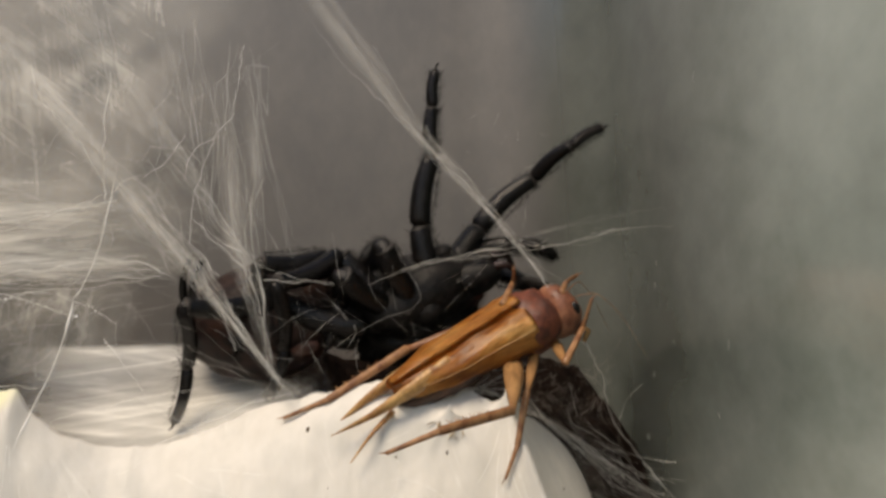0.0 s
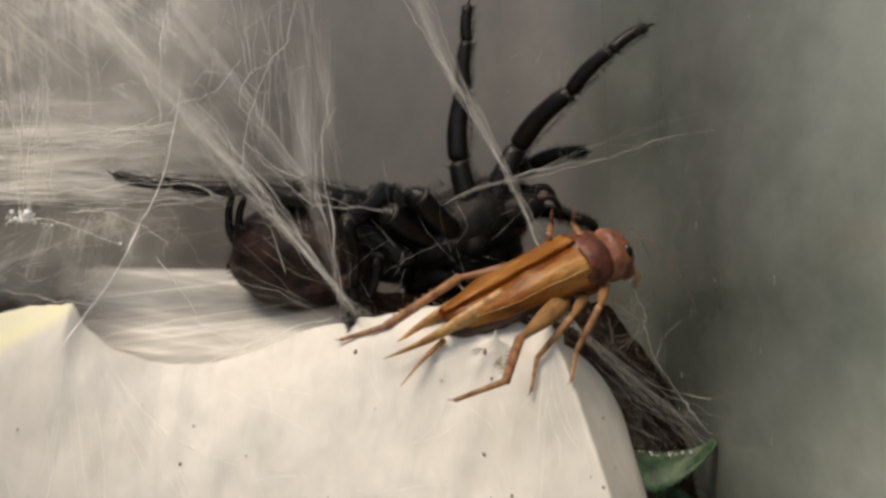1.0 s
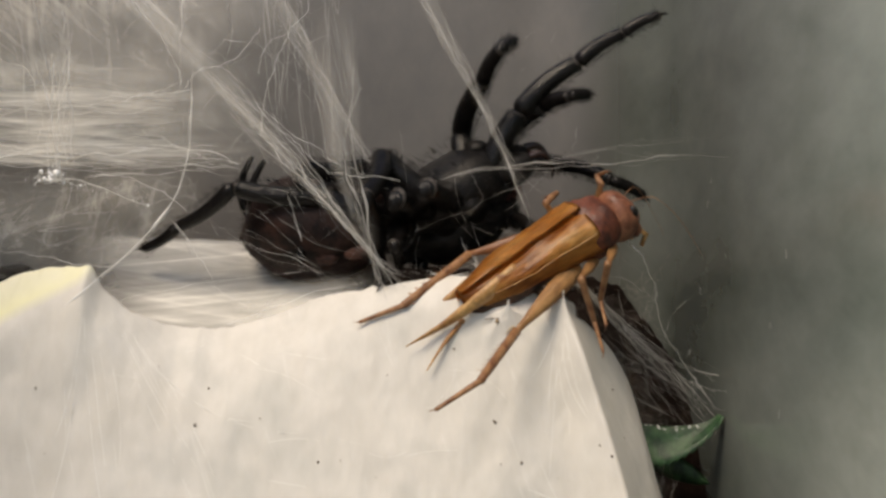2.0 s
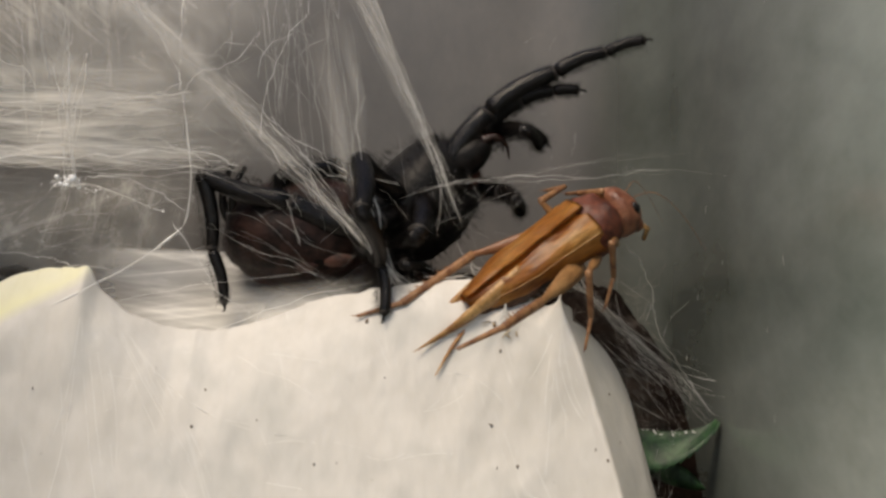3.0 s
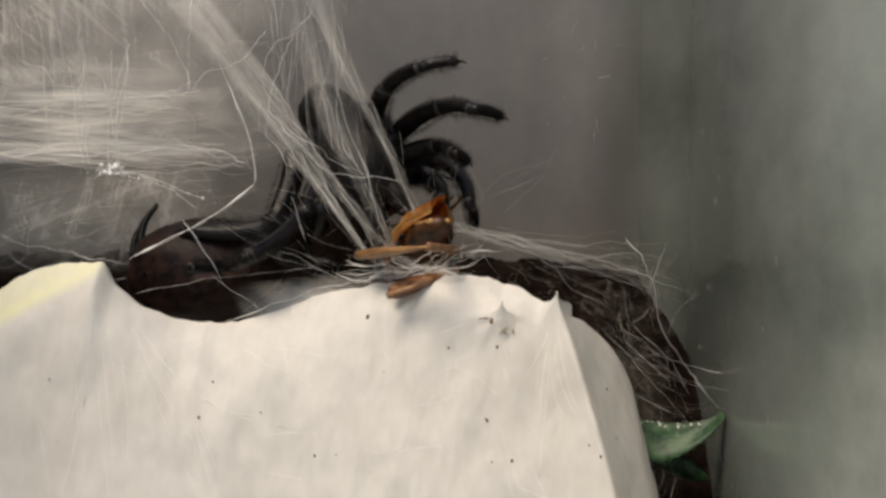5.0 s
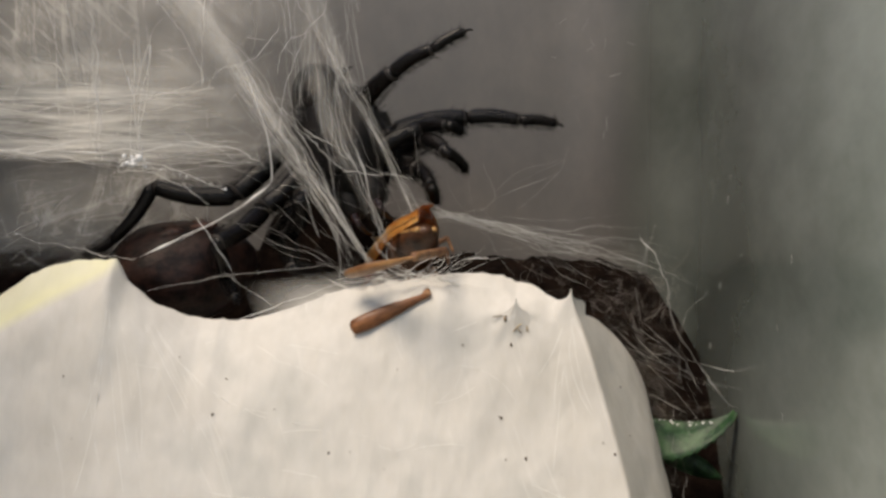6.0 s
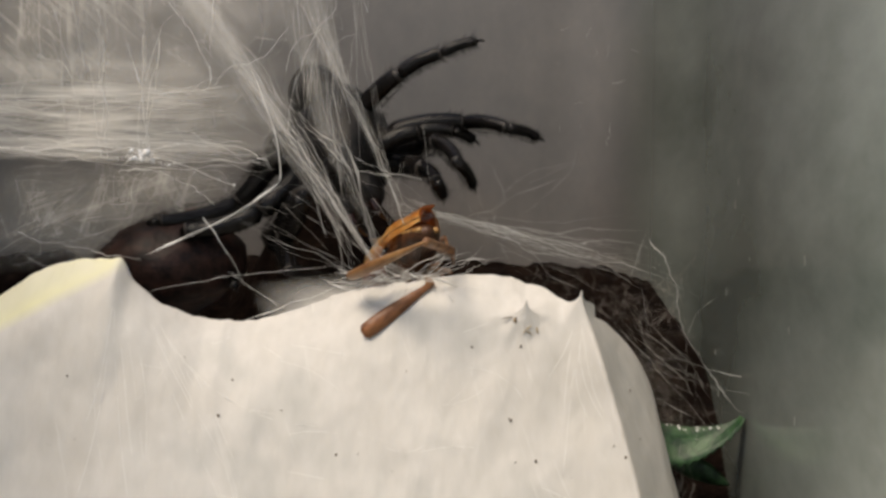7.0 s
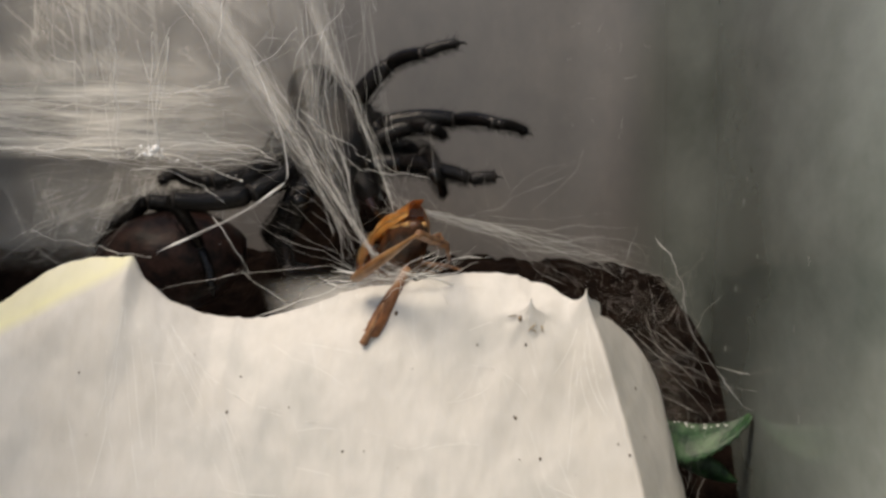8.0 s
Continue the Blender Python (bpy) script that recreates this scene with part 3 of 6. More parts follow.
# ---- silk ----
def webs():
    rng = random.Random(4)
    patch("web_veil", ((-65.12, 9, 67.75), (-17.1, 8, 68.49), (-8.16, 15, 106), (-67.09, 15, 106)), 48, 34, 2.0, VEIL, "grey-white cobweb veil hung in the upper tub", 1)
    patch("web_veil", ((-68.82, 5, 67.44), (-14.99, 5, 67.34), (-16.38, 7, 78.11), (-70.27, 7, 80.53)), 48, 16, 1.2, VEIL_FLAT, "bright cobweb band of crosswise threads", 2)
    patch("web_veil", ((-55.59, 16, 55.94), (-26.74, 16, 56.53), (-24.24, 18, 70.38), (-56.64, 18, 70.38)), 30, 14, 1.2, VEIL_LOW, "thin cobweb veil over dark soil", 3)
    patch("web_veil", ((16.85, 6, 35.52), (23.71, 9, 34.75), (19.22, 10, 54.5), (12.05, 6, 55.79)), 20, 24, 1.0, VEIL_SLOPE, "thin cobweb veil along the silk sheet's side", 6)
    patch("web_veil", ((-18.09, 0.5, 50.56), (-5.16, 0.5, 51.21), (-6.46, 3, 57.76), (-20.8, 3, 56.08)), 20, 12, 0.4, VEIL_RIM, "white gauze spread over the rim of the hollow", 12)
    bm = bmesh.new()
    scatter(bm, -20.2, -2.2, 57.55, 70.55, 0.5, 15, 13, -40, 0.012, rng, 1.0, 0.5)
    scatter(bm, -10.31, 7.38, 58.03, 66.12, 2.5, 26, 9, -30, 0.012, rng, 1.2, 0.8)
    thing("web_threads", bm, THREAD_FINE, "fine silk threads crossing before the spider", "cobweb", kind="stuff")
    bm = bmesh.new()
    net(bm, ((-44.54, 5, 67.44), (-13.93, 5, 66.91), (-7.84, 8, 87.28), (-45.95, 8, 87.28)), 110, 0.018, rng, 1.6, 2, 0.5)
    net(bm, ((-47.83, 12, 57.79), (-25.16, 12, 57.79), (-23.34, 14, 68.72), (-48.76, 14, 68.72)), 40, 0.016, rng, 1.2, 2, 0.4)
    thing("web_threads", bm, THREAD_FINE, "irregular mesh of silk threads in the upper cobweb", "cobweb", kind="stuff")
    bm = bmesh.new()
    net(bm, ((16.49, 7, 36.34), (22.33, 9, 35.85), (20.13, 9, 54.55), (13.65, 6, 56.32)), 60, 0.009, rng, 0.9, 3, 0.35)
    net(bm, ((12.3, 8, 53.52), (23.01, 12, 49.86), (23.76, 18, 60.06), (10.17, 14, 60.64)), 60, 0.009, rng, 1.6, 3, 0.4)
    net(bm, ((6, 13, 54.5), (24, 18, 50), (24, 22, 55), (4, 16, 58)), 50, 0.014, rng, 2.0, 3, 0.5)
    net(bm, ((14, 6, 48), (21, 9, 40), (23, 12, 50), (12, 9, 55)), 36, 0.011, rng, 1.2, 3, 0.4)
    fan(bm, (17.57, 7, 42.27), (17.57, 7, 35.26), 8, 1.2, 1.2, 0.011, rng)
    fan(bm, (17.33, 7.2, 43.21), (24.62, 7.2, 43.96), 6, 0.5, 0.4, 0.009, rng)
    thing("web_threads", bm, THREAD_DIM, "dull brown silk mesh on the dark soil slope", "cobweb", kind="stuff")
    bm = bmesh.new()
    scatter(bm, 8.31, 24.8, 72.97, 87.3, 39.5, 16, 2.0, 20, 0.026, rng, 0.8, 0.9)
    for _ in range(12):
        p = Vector((26.25, rng.uniform(-22, 24), rng.uniform(40, 82)))
        strand(bm, (p, p + Vector((0, rng.gauss(0, 0.1), 0.35)), p + Vector((0, rng.gauss(0, 0.2), rng.uniform(0.4, 0.8)))), rng.uniform(0.02, 0.035), rng, 0.05)
    thing("lint", bm, THREAD_FINE, "short lint and silk scraps stuck on the plastic", "lint", kind="stuff")
    bm = bmesh.new()
    scatter(bm, -44.54, -18.68, 68.23, 75.36, 5, 16, 12, 2, 0.02, rng, 1.2, 0.3)
    scatter(bm, -44.08, -25.28, 68.67, 74.41, 4, 5, 10, 4, 0.03, rng, 0.8, 0.3)
    scatter(bm, -45.95, -12.2, 68.77, 88.37, 8, 36, 14, 105, 0.024, rng, 2.0, 0.6)
    fan(bm, (-45.12, 4, 68.25), (-18.49, 4, 67.36), 4, 0.3, 0.5, 0.035, rng)
    fan(bm, (-44.08, 4, 73.63), (-23.71, 4, 74.67), 3, 1.5, 1.2, 0.02, rng)
    fan(bm, (-40.63, 7, 87), (-37.01, 6, 65.92), 6, 2.5, 1.0, 0.03, rng)
    fan(bm, (-13.15, 7, 87), (-9.61, 4, 65.8), 10, 2.0, 2.0, 0.03, rng)
    fan(bm, (-18.54, 7, 87), (-15.88, 4, 69.97), 6, 2.5, 1.2, 0.03, rng)
    thing("web_threads", bm, THREAD_FINE, "loose fine silk threads of the upper cobweb", "cobweb", kind="stuff")
    bm = bmesh.new()
    for pts, r in ((((-11.45, 2, 87.14), (-12.34, 1, 81.28), (-13.75, 1, 79.26), (-15.47, 1, 75.98), (-16.28, 1, 72.94), (-16.63, 1, 70.41), (-15.27, 1, 68.39), (-14.1, 0, 66.65)), 0.05),
                   (((-17.14, 1, 75.22), (-15.98, 1, 77.49), (-13.75, 1, 79.26)), 0.035),
                   (((-16.63, 1, 71.93), (-12.2, 0, 68.95), (-7.2, 0, 65.95)), 0.035),
                   (((-23.56, 1, 74.21), (-22.19, 1, 75.62), (-18.4, 1, 76.73), (-16.82, 2, 79.47)), 0.045),
                   (((-23.56, 1, 74.21), (-24.97, 1, 77.74), (-28.06, 2, 82.03), (-30.69, 3, 86.4)), 0.05),
                   (((-23.56, 1, 74.21), (-23.86, 1, 79.26), (-23.46, 3, 85.88)), 0.035),
                   (((-42.57, 3, 68.58), (-31.21, 3, 68.32), (-23.46, 3, 68.83), (-18.6, 2, 67.21)), 0.07),
                   (((-42.57, 3, 69.09), (-35.34, 3, 69.35), (-27.07, 3, 68.94)), 0.06),
                   (((-42.57, 3, 72.71), (-34.31, 3, 72.19), (-25.01, 3, 72.45)), 0.05),
                   (((-34.35, 2, 81.01), (-34.04, 2, 73.34), (-33.68, 2, 67.21)), 0.05),
                   (((-35.16, 2, 76.41), (-34.65, 2, 71.3), (-34.19, 2, 67.21)), 0.04),
                   (((-23.2, 2, 74.36), (-26.27, 2, 73.6), (-31.38, 2, 73.44)), 0.05),
                   (((-32.66, 2, 66.44), (-28.83, 2, 66.18), (-23.72, 2, 63.37)), 0.05),
                   (((-15.7, 0, 71.55), (-11.08, -1, 66.97), (-4.15, -1, 65.49)), 0.05),
                   (((-43.95, 6, 60.59), (-38.21, 5, 59.26), (-30.62, 2, 58.01)), 0.05),
                   (((-47.98, 4.2, 68.74), (-44.65, 4.2, 68.63), (-41.33, 4.2, 69.01), (-36.37, 4.2, 68.85), (-32.8, 4.2, 68.42)), 0.06),
                   (((-32.8, 4.2, 68.42), (-28.7, 4.2, 68.74), (-25.98, 4.2, 69.28), (-21.64, 4.2, 67.52)), 0.05),
                   (((-44.62, 4.2, 73.59), (-41.31, 4.2, 73.69), (-37.45, 4.2, 73.04), (-32.24, 4.2, 72.92)), 0.045),
                   (((-30.53, 4, 74.07), (-28.08, 4, 74.17), (-25.91, 4, 74.27), (-24.4, 4, 75.07)), 0.05),
                   (((-41.66, 5, 77.59), (-39.16, 5, 76.5), (-37.51, 5, 73.52), (-37.91, 5, 69.99)), 0.035)):
        strand(bm, pts, r * 0.7, rng, 0.5, 5, 14)
    for a, b, n, rise in (((-44.12, 3, 68.11), (-17.77, 3, 67.03), 4, 0.3), ((-44.12, 3, 72.19), (-23.46, 3, 73.23), 2, 0.8), ((-44.12, 3, 70.13), (-20.87, 3, 69.25), 2, 0.6)):
        fan(bm, a, b, n, rise * 0.6, rise, 0.03, rng, 0.7, 0.5)
    for pts, r in ((((-20.56, 1, 52.66), (-13.42, 0.5, 55.24), (-6.16, 0, 56.96)), 0.03),
                   (((-20.3, 1, 52.46), (-11.35, 0.5, 53.97), (-5.39, 0, 56.35)), 0.022),
                   (((-30.14, 2, 55.01), (-21.87, 1, 56.7), (-11.36, 0.5, 57.82)), 0.02),
                   (((-22, 0.5, 57.24), (-19.08, 0.3, 55.21), (-16.53, 0.5, 53.41)), 0.022),
                   (((-14.21, 0.5, 64.22), (-13.6, 0.3, 62.17), (-12.81, 0.5, 60.12)), 0.028),
                   (((-24.35, 0.5, 62.13), (-22.47, 0.3, 59.56), (-20.43, 0.5, 56.22)), 0.035),
                   (((-18.09, 0.5, 60.35), (-13.39, 0.3, 58.59), (-8.78, 0.5, 56.3)), 0.018)):
        strand(bm, pts, r, rng, 0.3, 4, fade=0.3)
    for _ in range(4):
        strand(bm, ((-34.35, 2, 79.47), (-34.04, 2, 73.85), (-33.63, 2, 66.7)), 0.03, rng, 0.9, fade=0.3)
    thing("web_strands", bm, THREAD, "white silk strands knotted through the cobweb", "cobweb", kind="stuff")
    bm = bmesh.new()
    strand(bm, ((15.9, 2, 60.56), (18.2, 2, 57.5), (19.94, 3, 51.78), (23.27, 5, 46.86), (26.19, 7, 43.89)), 0.045, rng, 0.5, 5, fade=0.1)
    fan(bm, (15.03, 8, 51.34), (24.28, 8, 43.72), 8, 2.0, 2.0, 0.022, rng)
    scatter(bm, 13.94, 22.65, 42.63, 55.7, 9, 16, 8, -60, 0.016, rng, 1.5, 0.7)
    scatter(bm, 19.38, 22.65, 35.01, 43.18, 8, 12, 7, 90, 0.016, rng, 1, 0.3)
    thing("web_threads", bm, THREAD_FINE, "fine silk threads over the soil heap", "cobweb", kind="stuff")
    bm = bmesh.new()
    scatter(bm, -48.19, -26.23, 57.75, 66.99, 15, 70, 12, 15, 0.022, rng, 2, 0.6)
    thing("web_threads", bm, THREAD_FINE, "fine silk threads low over dark soil", "cobweb", kind="stuff")


def drawn_fan(name, length, n, wide, r, label, seed, veil=True, bow=0.0):
    """A bundle of threads along +x (mm): gathered at the origin, spread at the far end, with gauze between."""
    rng = random.Random(seed)
    bm = bmesh.new()

    def sway(x):
        u = max(0.0, x / length)
        return bow * math.sin(math.pi * min(1.0, u)) + min(1.0, u * 3) * 0.55 * noise.noise(Vector((u * 3.5, seed, 0)))
    for k in range(n):
        thick = r * (rng.uniform(0.25, 0.7) if k % 5 else rng.uniform(1.5, 2.4))
        z = rng.gauss(0, wide)
        y = rng.gauss(0, wide * 0.5)
        tail = -rng.uniform(0.5, 5.5)
        start = (tail, rng.gauss(0, 0.3) * -tail * 0.3, rng.gauss(0, 0.45) * -tail * 0.5)
        end = length * rng.uniform(0.55, 1.0)
        knot = (rng.uniform(-0.5, 2.0), rng.gauss(0, 0.1), rng.gauss(0, 0.14))
        mid = (end * 0.5, y * 0.5 + rng.gauss(0, 0.15), z * 0.46 + rng.gauss(0, 0.5))
        quarter = (end * 0.25, y * 0.25, z * 0.22 + rng.gauss(0, 0.2))
        line = [(px, py, pz + sway(px)) for px, py, pz in (start, knot, quarter, mid, (end * 0.76, y * 0.76, z * 0.75 + rng.gauss(0, 0.35)), (end, y, z))]
        strand(bm, line, thick, rng, 0.3, fade=0.45)
    for k in range(n // 3):
        a, b = rng.uniform(0.15, 0.8) * length, rng.uniform(0.15, 0.8) * length
        strand(bm, ((a, 0, rng.gauss(0, wide) * a / length), ((a + b) / 2, 0.2, rng.gauss(0, 0.3)), (b, 0, rng.gauss(0, wide) * b / length)), r * 0.6, rng, 0.3)
    ob = thing(name, bm, THREAD_FINE, label, "cobweb", kind="stuff")
    if veil:
        bm = bmesh.new()
        uv = bm.loops.layers.uv.new("UVMap")
        k = 24
        rows = []
        for i in range(k + 1):
            u = i / k
            w = 0.35 + wide * 1.7 * u
            rows.append([bm.verts.new(mm((length * u, 0.4 * math.sin(v * 5 + u * 3), sway(length * u) + w * (v - 0.5) * 2))) for v in (0, 0.25, 0.5, 0.75, 1)])
        for i in range(k):
            for j in range(4):
                f = bm.faces.new((rows[i][j], rows[i + 1][j], rows[i + 1][j + 1], rows[i][j + 1]))
                for loop, (a, b) in zip(f.loops, ((i, j), (i + 1, j), (i + 1, j + 1), (i, j + 1))):
                    loop[uv].uv = (0.1 + 0.9 * a / k, b / 4)
        part("gauze", bm, VEIL_FAN, ob)
    return ob


def moving_webs():
    """Silk that the struggle drags about; each bundle lies along its own +x from its gathered end."""
    out = {}
    out["top"] = drawn_fan("web_bundle", 40, 9, 0.8, 0.034, "bright bundle of silk drawn tight from above", 31, True, 0.5)
    out["curtain"] = drawn_fan("web_bundle", 40, 15, 1.2, 0.026, "spread curtain of silk drawn from above", 35)
    out["left"] = drawn_fan("web_bundle", 44, 18, 1.35, 0.032, "slanting bundle of silk across the spider", 32, True, -1.3)
    out["middle"] = drawn_fan("web_bundle", 24, 10, 1.6, 0.03, "upright silk threads before the spider", 33, True, 0.9)
    out["right"] = drawn_fan("web_bundle", 27, 7, 1.2, 0.022, "fine silk threads stretched from the prey to the wall", 34, False)
    out["shroud"] = drawn_fan("web_bundle", 27, 30, 1.7, 0.023, "fine silk shroud stretched from the prey over the soil", 37, False)
    for key, length, bow in (("guy_low", 13, 0.03), ("guy_high", 12, -0.045)):
        bm = bmesh.new()
        rng = random.Random(length)
        line = [(length * u, 0, length * bow * w) for u, w in ((0, 0), (0.12, 0.75), (0.35, 1.35), (0.7, 0.8), (1, 0))]
        strand(bm, line, 0.075, rng, 0.06, 5, fade=0.15 if length == 13 else 0.6)
        strand(bm, [(x, 0.1, z + 0.12) for x, _, z in line], 0.022, rng, 0.25, fade=0.3)
        out[key] = thing("silk_thread", bm, THREAD, "single thick white silk guy thread", "silk thread", kind="stuff")
    bm = bmesh.new()
    rng = random.Random(36)
    for k in range(46):
        p, a = Vector((rng.gauss(0, 1.3), rng.gauss(0, 0.4), rng.gauss(0, 0.35))), rng.choice((0, math.pi)) + rng.gauss(0, 0.35)
        line = [p]
        for _ in range(rng.randint(4, 7)):
            a += rng.gauss(0, 0.4)
            p = p + Vector((math.cos(a) * 1.2, rng.gauss(0, 0.25), math.sin(a) * 0.7))
            line.append(p)
        strand(bm, line, rng.choice((0.018, 0.022, 0.03, 0.05)), rng, 0.2, 4, 5, fade=0.25)
    out["wrap"] = thing("silk_tangle", bm, THREAD, "white tangle of silk under the prey", "cobweb", kind="stuff")
    bm = bmesh.new()
    for k in range(14):
        a = rng.uniform(0, 2 * math.pi)
        d = Vector((math.cos(a) * 1.3, 0.2 * rng.gauss(0, 1), math.sin(a) * 0.6)) * rng.uniform(0.3, 1.1)
        c = Vector((rng.gauss(0, 0.5), 0, rng.gauss(0, 0.3)))
        strand(bm, (c - d, c + Vector((rng.gauss(0, 0.3), 0, rng.gauss(0, 0.3))), c + d), 0.04, rng, 0.4)
    for k in range(5):
        strand(bm, ((rng.gauss(0, 0.8), 0, 0), (rng.gauss(0, 0.8), 0, 5), (rng.gauss(0, 1.0), 0.5, rng.uniform(8, 13))), 0.045, rng, 0.2)
    strand(bm, ((0.5, 0, 0), (3, 0, -0.4), (8.5, 0, -2.6)), 0.05, rng, 0.2)
    out["knot"] = thing("silk_knot", bm, THREAD, "white knot of silk beaded with water drops", "cobweb", kind="stuff")
    bm = bmesh.new()
    for k in range(22):
        q = rng.choice((0.06, 0.08, 0.1, 0.13, 0.2, 0.32))
        blob(bm, (rng.gauss(0, 0.8), rng.gauss(-0.3, 0.3), rng.gauss(0, 0.4)), (q, q, q * 1.1), u=12, v=8)
    for k in range(12):
        q = rng.choice((0.05, 0.07, 0.13))
        blob(bm, (0.8 + 0.7 * k + rng.gauss(0, 0.2), 0, -0.22 * k + rng.gauss(0, 0.1)), (q, q, q), u=10, v=7)
    part("water_drops", bm, DROP, out["knot"], "small water drops, coloured white for their glints")
    a, b, c, d = (-34.62, 1, 47.38), (-1.52, 1, 48.79), (-7.29, 15, 59.25), (-38.36, 16, 60.75)
    out["hump"] = patch("silk_hump", (a, b, c, d), 40, 12, 0.5, VEIL_DENSE, "half-open white silk bed behind the sheet's edge", 9, 0.8)
    return out


webs()
WEBS = moving_webs()


# ---- spider ----
def segment(length, r0, r1, sides, hairs, rng, mats=(BLACK, JOINT), claw=False):
    """One leg joint along +x (mm), swollen in the middle, with a pale joint ring and bristles."""
    bm = bmesh.new()
    pts, radii = [], []
    for u in (-0.05, -0.02, 0.04, 0.12, 0.25, 0.4, 0.55, 0.7, 0.82, 0.92, 0.98, 1.02, 1.045):
        pts.append((length * u, 0, 0.06 * length * math.sin(math.pi * max(0, min(1, u)))))
        swell = 0.93 + 0.09 * math.sin(math.pi * max(0, min(1, u * 0.9 + 0.08))) ** 0.7
        cap = min(1.0, ((u + 0.055) / 0.1) ** 0.5, ((1.05 - u) / 0.1) ** 0.5)
        radii.append((r0 + (r1 - r0) * u) * swell * max(0.12, cap))
    tube(bm, pts, radii, sides)
    tube(bm, ((length * 0.93, 0, 0.02), (length * 0.955, 0, 0.01), (length * 0.98, 0, 0.01)), (r1 * 0.86, r1 * 1.0, r1 * 0.8), sides, 1)
    for _ in range(hairs):
        u, a = rng.uniform(0.04, 0.97), rng.uniform(0, 2 * math.pi)
        r = (r0 * (1 - u) + r1 * u) * 0.95
        out = Vector((0.75, math.cos(a), math.sin(a)))
        bristle(bm, (length * u, math.cos(a) * r, math.sin(a) * r), out, rng.uniform(0.2, 0.55) if rng.random() < 0.8 else rng.uniform(0.6, 1.2), 0.017)
    if claw:
        for s in (-1, 1):
            tube(bm, ((length, 0.12 * s, 0), (length + 0.45, 0.25 * s, -0.05), (length + 0.75, 0.28 * s, -0.3)), (0.12, 0.08, 0.02), 5)
    return bm


LENGTHS = (6.6, 6.6, 4.6, 3.4)
LONG = (8.6, 8.4, 7.2, 5.0)


def spider_leg(spider, rng, size=1.0, lengths=LENGTHS):
    """leg (femur) with its three further joints under it."""
    f = [v * size for v in lengths]
    leg = part("leg", segment(f[0], 1.18, 1.02, 12, 900, rng), (BLACK, JOINT), spider)
    rest = []
    for name, length, r0, r1, hairs, claw in (("tibia", f[1], 1.04, 0.82, 900, False), ("metatarsus", f[2], 0.76, 0.6, 620, False), ("tarsus", f[3], 0.58, 0.48, 420, True)):
        rest.append(part(name, segment(length, r0, r1, 12, hairs, rng, claw=claw), (BLACK, JOINT), leg))
    return [leg] + rest


